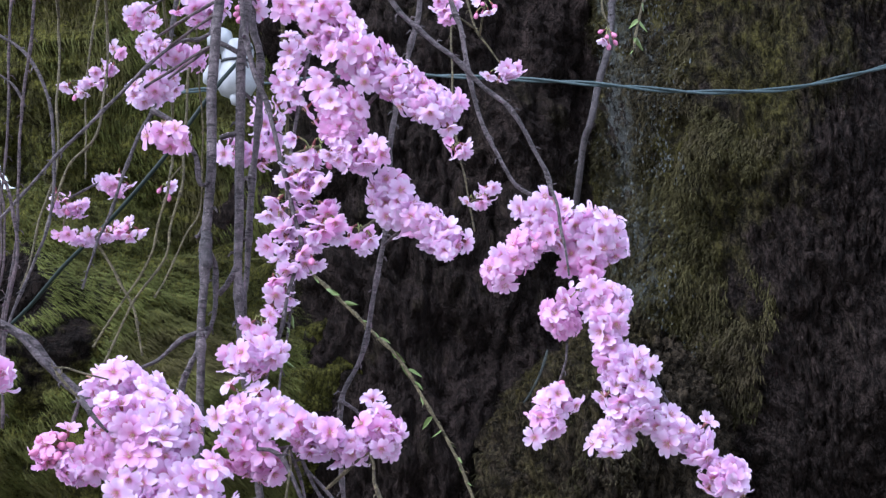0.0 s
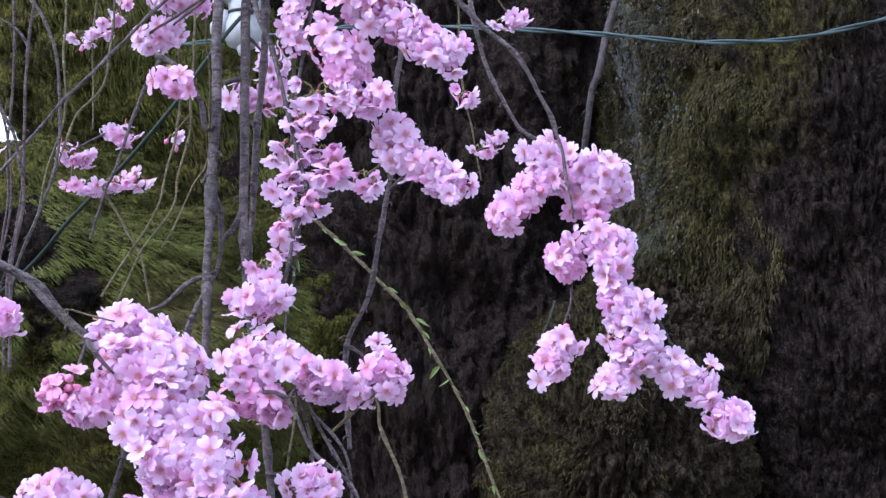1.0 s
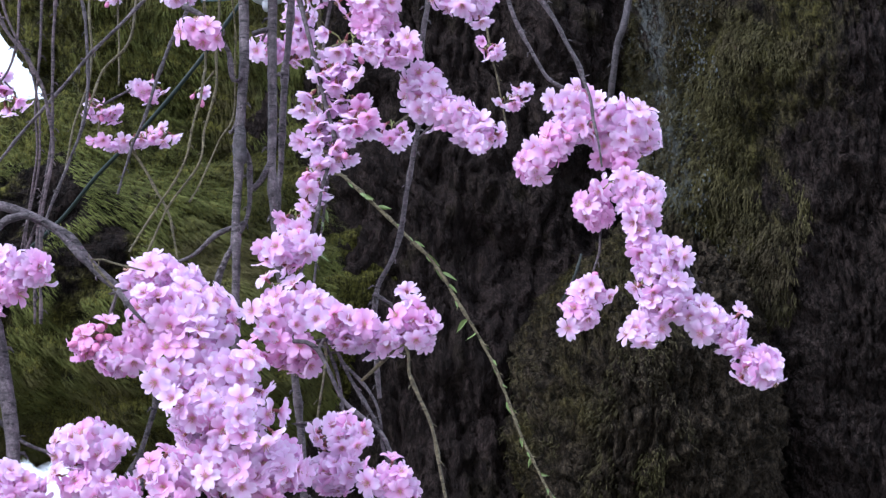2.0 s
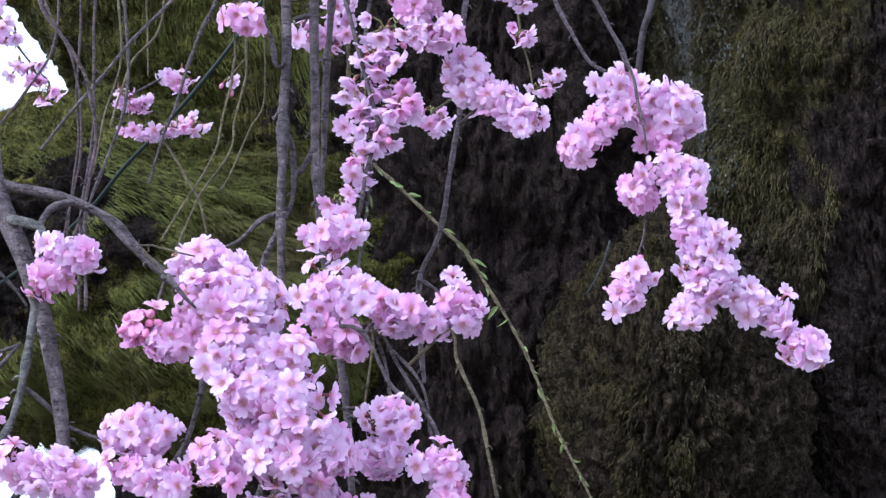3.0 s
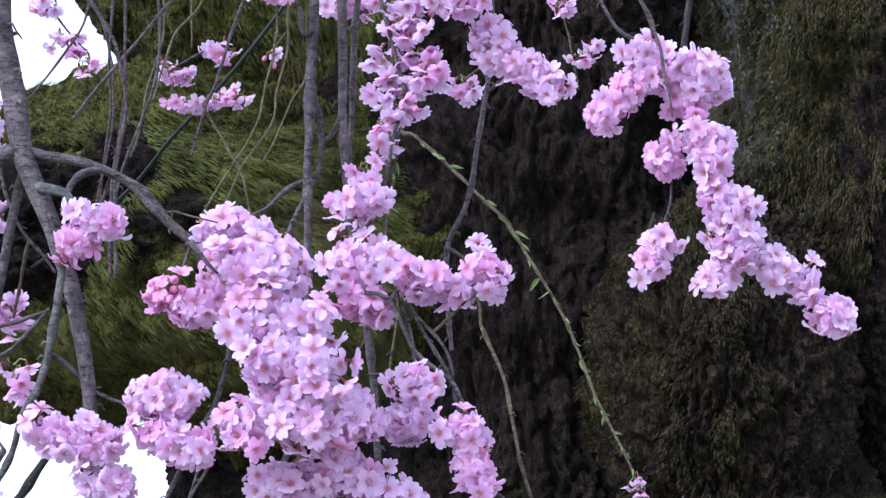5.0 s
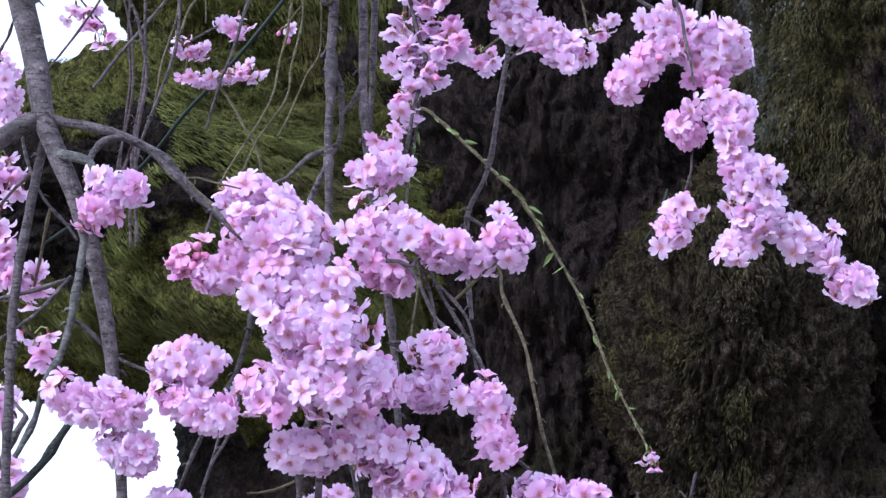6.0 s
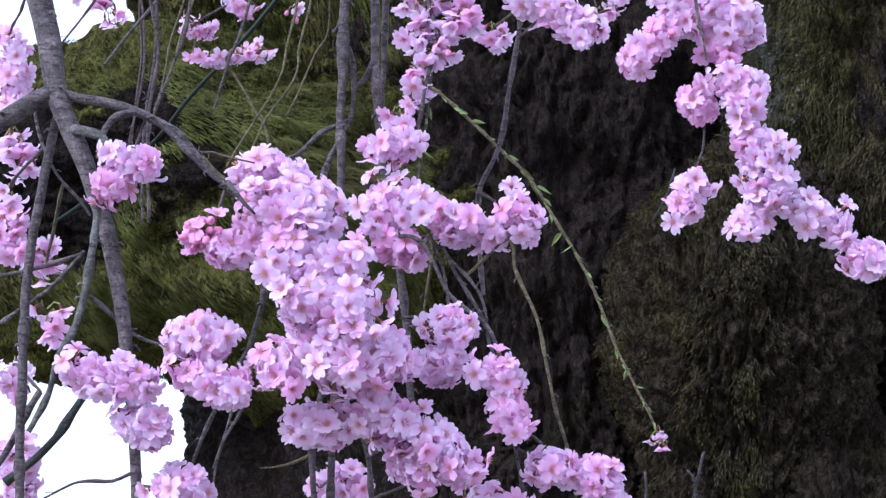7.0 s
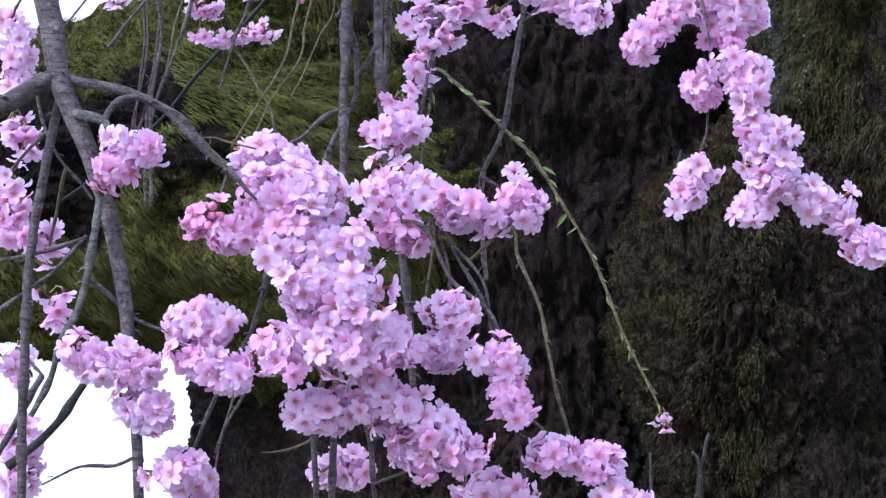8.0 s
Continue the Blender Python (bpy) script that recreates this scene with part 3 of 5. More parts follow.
main_stem = b = branch('grey-brown weeping cherry branch with ring scars and pink blossom clusters', [(-0.148, 1.850, 2.475, 0.0054), (-0.149, 1.850, 2.399, 0.0053), (-0.151, 1.850, 2.362, 0.0052), (-0.153, 1.850, 2.306, 0.0052), (-0.151, 1.850, 2.245, 0.0051), (-0.151, 1.850, 2.198, 0.0050), (-0.152, 1.850, 2.162, 0.0049), (-0.153, 1.850, 2.142, 0.0048), (-0.153, 1.850, 2.138, 0.0065), (-0.153, 1.850, 2.134, 0.0057), (-0.154, 1.850, 2.129, 0.0063), (-0.153, 1.850, 2.124, 0.0046), (-0.153, 1.850, 2.112, 0.0043), (-0.153, 1.850, 2.092, 0.0042), (-0.154, 1.850, 2.058, 0.0041), (-0.153, 1.850, 2.018, 0.0040), (-0.152, 1.850, 1.984, 0.0039), (-0.151, 1.850, 1.929, 0.0038), (-0.152, 1.850, 1.874, 0.0037), (-0.154, 1.850, 1.820, 0.0036), (-0.156, 1.850, 1.751, 0.0035), (-0.157, 1.850, 1.704, 0.0034), (-0.157, 1.850, 1.643, 0.0033)], GREY, hang=(0, 1))
twig(b, [(-0.155, 1.860, 2.136, 0.0027), (-0.144, 1.860, 2.118, 0.0026), (-0.142, 1.860, 2.083, 0.0024), (-0.146, 1.860, 2.052, 0.0022), (-0.161, 1.860, 2.020, 0.0020), (-0.169, 1.860, 1.992, 0.0018), (-0.171, 1.860, 1.969, 0.0016)], GREY)
twig(b, [(-0.153, 1.860, 2.047, 0.0027), (-0.174, 1.860, 2.040, 0.0023), (-0.195, 1.860, 2.019, 0.0018), (-0.222, 1.860, 2.008, 0.0014)], GREY)
twig(b, [(-0.150, 1.840, 2.195, 0.0022), (-0.159, 1.840, 2.194, 0.0023), (-0.166, 1.840, 2.224, 0.0024), (-0.175, 1.840, 2.239, 0.0025), (-0.193, 1.840, 2.262, 0.0026), (-0.213, 1.840, 2.272, 0.0027)], GREY)
twig(b, [(-0.154, 1.860, 2.020, 0.0027), (-0.164, 1.860, 2.014, 0.0024), (-0.172, 1.860, 1.997, 0.0020), (-0.175, 1.860, 1.963, 0.0016)], GREY)
cluster(b, [(-0.195, 1.820, 2.241), (-0.181, 1.820, 2.235)], 0.012, 8, deep=.55)
twig(b, [(-0.153, 1.860, 2.159, 0.0022), (-0.160, 1.860, 2.147, 0.0019), (-0.164, 1.860, 2.145, 0.0016)], GREY)
cluster(b, [(-0.203, 1.980, 2.446), (-0.178, 1.980, 2.436), (-0.159, 1.980, 2.443)], 0.017, 16, size=0.90)
cluster(b, [(-0.220, 1.990, 2.393), (-0.198, 1.990, 2.386), (-0.189, 1.990, 2.390)], 0.019, 14, size=0.90)
cluster(b, [(-0.239, 1.990, 2.402), (-0.230, 1.990, 2.389)], 0.013, 6, size=0.85)
cluster(b, [(-0.220, 2.000, 2.360), (-0.213, 2.000, 2.350)], 0.016, 9, size=0.90)
cluster(b, [(-0.247, 2.000, 2.350), (-0.242, 2.000, 2.337)], 0.011, 5, size=0.85)
cluster(b, [(-0.254, 2.000, 2.439), (-0.239, 2.000, 2.436)], 0.012, 7, size=0.90)

v, f, _ = sweep([(-0.152, 1.85, 2.146, 0.0052), (-0.152, 1.848, 2.14, 0.0062), (-0.1525, 1.848, 2.133, 0.0066), (-0.152, 1.848, 2.128, 0.006), (-0.152, 1.848, 2.122, 0.0071), (-0.1515, 1.848, 2.116, 0.0064), (-0.151, 1.85, 2.11, 0.005)], 18, 0.0015, lambda p: 0.0009 * noise.noise(Vector((p.x * 300, p.y * 300, p.z * 700))))
part("knot", mesh_of("knot", v, f, [DARKGREY]), main_stem, "dark rough knot with ring scars")

second_stem = b = branch('slender grey cherry branch hanging among pink blossoms', [(-0.121, 1.870, 2.485, 0.0055), (-0.122, 1.870, 2.408, 0.0053), (-0.126, 1.870, 2.345, 0.0051), (-0.125, 1.870, 2.283, 0.0050), (-0.124, 1.870, 2.222, 0.0048), (-0.122, 1.870, 2.162, 0.0046), (-0.121, 1.870, 2.104, 0.0044), (-0.116, 1.870, 2.046, 0.0042), (-0.110, 1.870, 2.000, 0.0040), (-0.101, 1.870, 1.955, 0.0039), (-0.094, 1.870, 1.899, 0.0037), (-0.087, 1.870, 1.845, 0.0035), (-0.082, 1.870, 1.769, 0.0033)], GREY, hang=(0, 1))
twig(b, [(-0.126, 1.870, 2.345, 0.0028), (-0.145, 1.870, 2.356, 0.0025), (-0.156, 1.870, 2.360, 0.0022)], GREY)
twig(b, [(-0.124, 1.870, 2.262, 0.0033), (-0.138, 1.870, 2.256, 0.0028), (-0.145, 1.870, 2.253, 0.0022)], GREY)
twig(b, [(-0.122, 1.870, 2.115, 0.0039), (-0.132, 1.870, 2.098, 0.0030), (-0.140, 1.870, 2.089, 0.0022)], GREY)
cluster(b, [(-0.110, 1.950, 2.312), (-0.100, 1.950, 2.286), (-0.108, 1.950, 2.254)], 0.017, 16, size=0.92)
cluster(b, [(-0.142, 1.950, 2.270), (-0.132, 1.950, 2.257)], 0.014, 7, size=0.92)
cluster(b, [(-0.126, 1.900, 2.402), (-0.113, 1.900, 2.415)], 0.013, 10, buds=.8)
cluster(b, [(-0.118, 1.820, 2.013), (-0.096, 1.820, 2.013), (-0.080, 1.820, 2.022)], 0.021, 18)
cluster(b, [(-0.097, 1.830, 2.053), (-0.088, 1.830, 2.039)], 0.010, 6, size=0.90)
cluster(b, [(-0.090, 1.820, 1.971), (-0.105, 1.820, 1.949), (-0.094, 1.820, 1.941)], 0.027, 28)
cluster(b, [(-0.104, 1.820, 1.917), (-0.082, 1.820, 1.912)], 0.023, 20, deep=.75)
cluster(b, [(-0.062, 1.810, 1.954), (-0.040, 1.810, 1.938), (-0.021, 1.810, 1.930)], 0.023, 32)
cluster(b, [(-0.002, 1.810, 1.927), (0.011, 1.810, 1.930)], 0.018, 12)
cluster(b, [(0.022, 1.800, 1.947), (0.030, 1.800, 1.931)], 0.022, 20)

b = branch('rough grey cherry branch with flaking bark beside its twin', [(-0.127, 1.890, 2.494, 0.0045), (-0.118, 1.890, 2.391, 0.0042), (-0.108, 1.890, 2.353, 0.0039), (-0.107, 1.890, 2.291, 0.0036), (-0.111, 1.890, 2.229, 0.0033), (-0.113, 1.890, 2.168, 0.0031), (-0.114, 1.890, 2.121, 0.0028), (-0.116, 1.890, 2.068, 0.0025), (-0.115, 1.890, 2.027, 0.0022)], GREY, hang=(0, 1))

b = branch('thin cherry branch dropping through loose pale pink blossom', [(-0.130, 1.840, 2.459, 0.0027), (-0.120, 1.840, 2.353, 0.0026), (-0.110, 1.840, 2.310, 0.0025), (-0.095, 1.840, 2.280, 0.0024), (-0.086, 1.840, 2.250, 0.0023), (-0.075, 1.840, 2.208, 0.0022), (-0.060, 1.840, 2.155, 0.0021), (-0.054, 1.840, 2.132, 0.0020), (-0.067, 1.840, 2.086, 0.0019), (-0.076, 1.840, 2.040, 0.0018), (-0.086, 1.840, 2.006, 0.0017), (-0.091, 1.840, 1.984, 0.0016)], GREY, hang=(0, 1))
cluster(b, [(-0.040, 1.840, 2.236), (-0.056, 1.840, 2.215), (-0.058, 1.840, 2.191)], 0.022, 22, size=0.95, loose=1)
cluster(b, [(-0.041, 1.840, 2.173), (-0.032, 1.840, 2.156), (-0.046, 1.840, 2.138)], 0.021, 18, size=0.95, loose=1)
cluster(b, [(-0.084, 1.850, 2.176), (-0.072, 1.850, 2.146)], 0.016, 9, size=0.95, loose=1)
cluster(b, [(-0.085, 1.850, 2.129), (-0.051, 1.850, 2.120), (-0.076, 1.850, 2.106)], 0.014, 12, size=0.90, loose=1)
cluster(b, [(-0.076, 1.850, 2.094), (-0.081, 1.850, 2.074)], 0.011, 6, size=0.90, loose=1)

b = branch('thin green-brown cherry stem with blossom tassels', [(-0.055, 1.860, 2.483, 0.0022), (-0.055, 1.860, 2.368, 0.0021), (-0.060, 1.860, 2.325, 0.0019), (-0.067, 1.860, 2.263, 0.0018), (-0.071, 1.860, 2.221, 0.0017), (-0.073, 1.860, 2.173, 0.0016), (-0.063, 1.860, 2.120, 0.0015), (-0.067, 1.860, 2.068, 0.0013), (-0.074, 1.860, 2.010, 0.0012), (-0.078, 1.860, 1.976, 0.0011)], GREY, hang=(0, 1))
shoots(b, [(-0.064, 1.860, 2.079), (-0.073, 1.860, 2.016)], 7, 0.014)
cluster(b, [(-0.077, 1.860, 2.324), (-0.078, 1.860, 2.303), (-0.073, 1.860, 2.284)], 0.012, 9, size=0.90)
cluster(b, [(-0.075, 1.860, 2.349), (-0.063, 1.860, 2.346)], 0.011, 5, size=0.90)

b = branch('cherry branch crowded with bright pink blossom', [(-0.105, 1.800, 2.485, 0.0027), (-0.074, 1.800, 2.405, 0.0025), (-0.042, 1.800, 2.363, 0.0023), (-0.004, 1.800, 2.327, 0.0021), (0.030, 1.800, 2.298, 0.0019), (0.064, 1.800, 2.275, 0.0018), (0.092, 1.800, 2.264, 0.0016)], GREY, hang=(0, 1))
cluster(b, [(-0.071, 1.800, 2.393), (-0.039, 1.800, 2.357), (-0.021, 1.800, 2.345)], 0.028, 38, deep=.5)
cluster(b, [(-0.015, 1.790, 2.323), (0.019, 1.790, 2.300)], 0.026, 34)
cluster(b, [(0.030, 1.790, 2.294), (0.064, 1.790, 2.271), (0.089, 1.790, 2.263)], 0.022, 38)
cluster(b, [(-0.040, 1.810, 2.279), (-0.020, 1.810, 2.262), (-0.014, 1.810, 2.241)], 0.025, 34, deep=.3)
cluster(b, [(-0.025, 1.810, 2.226), (0.001, 1.810, 2.215), (0.015, 1.810, 2.221)], 0.017, 16)

b = branch('long bare grey cherry branch behind pink blossom bunches', [(0.065, 1.930, 2.517, 0.0028), (0.059, 1.930, 2.438, 0.0028), (0.051, 1.930, 2.385, 0.0028), (0.038, 1.930, 2.321, 0.0027), (0.030, 1.930, 2.276, 0.0027), (0.026, 1.930, 2.220, 0.0026), (0.027, 1.930, 2.171, 0.0026), (0.019, 1.930, 2.122, 0.0025), (0.011, 1.930, 2.073, 0.0025), (0.000, 1.930, 2.032, 0.0024), (-0.014, 1.930, 2.002, 0.0024), (-0.017, 1.930, 1.967, 0.0024), (-0.015, 1.930, 1.927, 0.0023), (-0.011, 1.930, 1.887, 0.0023)], GREY, hang=(0, 1))
cluster(b, [(0.026, 1.840, 2.201), (0.032, 1.840, 2.172), (0.049, 1.840, 2.166)], 0.024, 26)
cluster(b, [(0.058, 1.830, 2.160), (0.077, 1.830, 2.143), (0.089, 1.830, 2.135)], 0.022, 26)
twig(b, [(-0.016, 1.900, 1.988, 0.0017), (-0.001, 1.900, 1.979, 0.0015), (0.013, 1.900, 1.959, 0.0014)], GREY)
cluster(b, [(-0.004, 2.050, 2.207), (0.008, 2.050, 2.197)], 0.014, 7, size=0.85, loose=1)

b = branch('arching cherry branch ending in a long spray of pink blossom', [(0.004, 1.840, 2.450, 0.0027), (0.029, 1.840, 2.394, 0.0026), (0.064, 1.840, 2.358, 0.0025), (0.093, 1.840, 2.334, 0.0025), (0.122, 1.840, 2.303, 0.0024), (0.154, 1.840, 2.277, 0.0023), (0.176, 1.840, 2.238, 0.0022), (0.191, 1.840, 2.208, 0.0022), (0.199, 1.840, 2.167, 0.0021), (0.207, 1.840, 2.126, 0.0020), (0.212, 1.840, 2.103, 0.0019), (0.234, 1.840, 2.063, 0.0018), (0.262, 1.840, 2.029, 0.0018), (0.284, 1.840, 2.012, 0.0017), (0.305, 1.840, 1.978, 0.0016), (0.326, 1.840, 1.946, 0.0015), (0.353, 1.840, 1.918, 0.0014), (0.375, 1.840, 1.902, 0.0014)], GREY, hang=(-0.1, 1))
cluster(b, [(0.166, 1.820, 2.172), (0.183, 1.820, 2.161), (0.197, 1.820, 2.144)], 0.023, 22)
cluster(b, [(0.211, 1.820, 2.161), (0.239, 1.820, 2.138), (0.253, 1.820, 2.139)], 0.025, 32)
cluster(b, [(0.174, 1.820, 2.135), (0.152, 1.820, 2.117), (0.135, 1.820, 2.102)], 0.019, 26, buds=.07, deep=.45)
cluster(b, [(0.211, 1.830, 2.123), (0.234, 1.830, 2.112)], 0.016, 12, deep=.8)
cluster(b, [(0.196, 1.820, 2.066), (0.204, 1.820, 2.051)], 0.019, 14, buds=.05, deep=.6)
cluster(b, [(0.220, 1.810, 2.078), (0.242, 1.810, 2.073), (0.244, 1.810, 2.045)], 0.023, 36)
cluster(b, [(0.247, 1.810, 2.022), (0.257, 1.810, 2.006), (0.274, 1.810, 2.012)], 0.021, 26)
cluster(b, [(0.246, 1.810, 1.983), (0.268, 1.810, 1.978), (0.257, 1.810, 1.956)], 0.023, 30)
cluster(b, [(0.252, 1.820, 1.947), (0.236, 1.820, 1.933)], 0.014, 11)
twig(b, [(0.208, 1.830, 2.049, 0.0013), (0.204, 1.830, 2.020, 0.0012), (0.196, 1.830, 1.995, 0.0011)], GREY)
cluster(b, [(0.198, 1.820, 1.981), (0.182, 1.820, 1.964), (0.184, 1.820, 1.947)], 0.018, 20, buds=.05)
cluster(b, [(0.296, 1.820, 1.956), (0.318, 1.820, 1.942), (0.334, 1.820, 1.931)], 0.019, 26)
cluster(b, [(0.349, 1.820, 1.910), (0.365, 1.820, 1.899)], 0.020, 20)
shoots(b, [(0.253, 1.820, 2.147), (0.268, 1.820, 2.153)], 2, 0.016)
twig(b, [(0.184, 1.770, 2.180, 0.0016), (0.191, 1.770, 2.158, 0.0014), (0.194, 1.770, 2.135, 0.0013), (0.198, 1.770, 2.116, 0.0012), (0.202, 1.770, 2.088, 0.0010)], GREY)

b = branch('slim bare cherry branch bending down to blossoms', [(0.082, 1.880, 2.490, 0.0028), (0.091, 1.880, 2.412, 0.0026), (0.103, 1.880, 2.374, 0.0025), (0.112, 1.880, 2.318, 0.0023), (0.124, 1.880, 2.275, 0.0021), (0.142, 1.880, 2.241, 0.0020), (0.159, 1.880, 2.211, 0.0018), (0.174, 1.880, 2.201, 0.0017)], GREY, hang=(0, 1))

b = branch('thin cherry twig with tiny new green leaves', [(-0.134, 3.050, 2.462, 0.0029), (-0.099, 3.050, 2.421, 0.0028), (-0.052, 3.050, 2.378, 0.0027), (0.006, 3.050, 2.321, 0.0026), (0.054, 3.050, 2.269, 0.0026), (0.102, 3.050, 2.194, 0.0025), (0.148, 3.050, 2.106, 0.0024), (0.180, 3.050, 2.029, 0.0023), (0.203, 3.050, 1.970, 0.0022), (0.238, 3.050, 1.902, 0.0021), (0.255, 3.050, 1.862, 0.0020)], GREENWOOD, hang=(0, 1))
shoots(b, [(-0.099, 3.050, 2.421), (-0.052, 3.050, 2.378), (0.006, 3.050, 2.321), (0.054, 3.050, 2.269), (0.102, 3.050, 2.194), (0.148, 3.050, 2.106), (0.180, 3.050, 2.029), (0.203, 3.050, 1.970), (0.238, 3.050, 1.902), (0.255, 3.050, 1.862)], 30, 0.028)
cluster(b, [(0.255, 3.050, 1.862), (0.264, 3.030, 1.837)], 0.012, 4, size=0.85, loose=1)

b = branch('thin hanging cherry twig with small pale blossoms', [(0.124, 2.700, 2.869, 0.0017), (0.121, 2.700, 2.667, 0.0016), (0.129, 2.700, 2.542, 0.0015), (0.143, 2.700, 2.463, 0.0013), (0.156, 2.700, 2.394, 0.0012)], GREENWOOD, hang=(0, 1))
cluster(b, [(0.120, 2.680, 2.515), (0.138, 2.680, 2.511)], 0.014, 5, loose=1)
cluster(b, [(0.151, 2.680, 2.435), (0.171, 2.680, 2.440), (0.181, 2.680, 2.462)], 0.013, 7, loose=1)

b = branch('thin cherry twig with a few pink blossoms', [(0.122, 2.750, 2.921, 0.0020), (0.149, 2.750, 2.761, 0.0018), (0.183, 2.750, 2.696, 0.0015), (0.201, 2.750, 2.671, 0.0012)], GREENWOOD, hang=(0, 1))
cluster(b, [(0.192, 2.750, 2.658), (0.218, 2.750, 2.665)], 0.013, 7, loose=1)
cluster(b, [(0.165, 2.600, 2.713), (0.164, 2.600, 2.695)], 0.012, 5, buds=.6, loose=1)
cluster(b, [(0.101, 2.600, 2.707), (0.117, 2.600, 2.694)], 0.020, 8, loose=1)

b = branch('thin cherry twig ending in deep pink buds', [(0.375, 2.800, 2.940, 0.0021), (0.360, 2.800, 2.805, 0.0016), (0.371, 2.800, 2.762, 0.0012)], GREENWOOD, hang=(0, 1))
cluster(b, [(0.368, 2.800, 2.750), (0.365, 2.800, 2.733)], 0.012, 6, buds=.8, loose=1)

b = branch('drooping twig with a fresh green leaf shoot', [(0.308, 1.900, 2.504, 0.0014), (0.297, 1.900, 2.425, 0.0013), (0.292, 1.900, 2.405, 0.0013), (0.288, 1.900, 2.386, 0.0012), (0.286, 1.900, 2.370, 0.0011)], GREENWOOD, hang=(0, 1))
shoots(b, [(0.297, 1.900, 2.425), (0.286, 1.900, 2.370)], 7, 0.016)

b = branch('thin slanting cherry branch hanging free', [(-0.164, 1.970, 2.489, 0.0020), (-0.171, 1.970, 2.408, 0.0020), (-0.200, 1.970, 2.399, 0.0019), (-0.230, 1.970, 2.375, 0.0019), (-0.264, 1.970, 2.335, 0.0018), (-0.304, 1.970, 2.289, 0.0017), (-0.333, 1.970, 2.257, 0.0017), (-0.355, 1.970, 2.228, 0.0016), (-0.388, 1.970, 2.187, 0.0016), (-0.420, 1.970, 2.143, 0.0015)], GREY, hang=(0, 1))

b = branch('thin tapering cherry branch with small pale blossoms', [(-0.300, 2.858, 2.947, 0.0042), (-0.312, 2.858, 2.828, 0.0039), (-0.322, 2.858, 2.732, 0.0036), (-0.336, 2.858, 2.647, 0.0032), (-0.360, 2.858, 2.591, 0.0029), (-0.382, 2.858, 2.526, 0.0026), (-0.393, 2.858, 2.480, 0.0024), (-0.415, 2.858, 2.416, 0.0020), (-0.436, 2.858, 2.338, 0.0017)], GREY, hang=(0, 1))
twig(b, [(-0.395, 2.928, 2.542, 0.0021), (-0.422, 2.928, 2.533, 0.0020), (-0.449, 2.928, 2.519, 0.0018), (-0.475, 2.928, 2.503, 0.0017)], GREY)
cluster(b, [(-0.501, 2.928, 2.508), (-0.474, 2.928, 2.491), (-0.456, 2.928, 2.485)], 0.019, 9, size=1.08, loose=1)
cluster(b, [(-0.422, 2.928, 2.529), (-0.404, 2.928, 2.523), (-0.402, 2.928, 2.542)], 0.019, 8, size=1.08, loose=1)
cluster(b, [(-0.481, 2.928, 2.448), (-0.453, 2.928, 2.444), (-0.435, 2.928, 2.435)], 0.016, 9, size=1.08, loose=1)
cluster(b, [(-0.418, 2.928, 2.445), (-0.392, 2.928, 2.449), (-0.369, 2.928, 2.452)], 0.014, 8, size=1.08, loose=1)
twig(b, [(-0.431, 2.928, 2.431, 0.0021), (-0.397, 2.928, 2.381, 0.0021), (-0.368, 2.928, 2.333, 0.0020), (-0.357, 2.928, 2.290, 0.0018), (-0.349, 2.928, 2.250, 0.0017)], GREENWOOD)

b = branch('very fine drooping cherry twig', [(-0.462, 3.036, 3.023, 0.0022), (-0.465, 3.036, 2.898, 0.0020), (-0.475, 3.036, 2.816, 0.0018), (-0.478, 3.036, 2.746, 0.0016), (-0.470, 3.036, 2.568, 0.0013)], GREENWOOD, hang=(0, 1))
cluster(b, [(-0.475, 3.036, 2.730), (-0.444, 3.036, 2.766), (-0.432, 3.036, 2.792)], 0.018, 9, size=1.08, loose=1)
cluster(b, [(-0.510, 3.036, 2.739), (-0.480, 3.036, 2.718)], 0.011, 4, size=1.08, loose=1, buds=.4)

b = branch('very fine drooping cherry twig', [(-0.312, 2.904, 3.045, 0.0021), (-0.296, 2.904, 2.748, 0.0021), (-0.296, 2.904, 2.577, 0.0020), (-0.296, 2.904, 2.521, 0.0020), (-0.312, 2.904, 2.455, 0.0018), (-0.318, 2.904, 2.401, 0.0018), (-0.363, 2.904, 2.327, 0.0017), (-0.405, 2.904, 2.228, 0.0017)], GREENWOOD, hang=(0, 1))
cluster(b, [(-0.339, 3.036, 2.556), (-0.337, 3.036, 2.549)], 0.009, 3, size=1.08, loose=1, buds=.5)

b = branch('thin purplish cherry branch hanging over moss', [(-0.353, 1.950, 2.516, 0.0018), (-0.357, 1.950, 2.436, 0.0018), (-0.359, 1.950, 2.390, 0.0017), (-0.362, 1.950, 2.338, 0.0017), (-0.362, 1.950, 2.275, 0.0016), (-0.361, 1.950, 2.212, 0.0016), (-0.363, 1.950, 2.150, 0.0015), (-0.368, 1.950, 2.089, 0.0015), (-0.370, 1.950, 2.035, 0.0014), (-0.368, 1.950, 1.965, 0.0014)], PURPLE, hang=(0, 1))

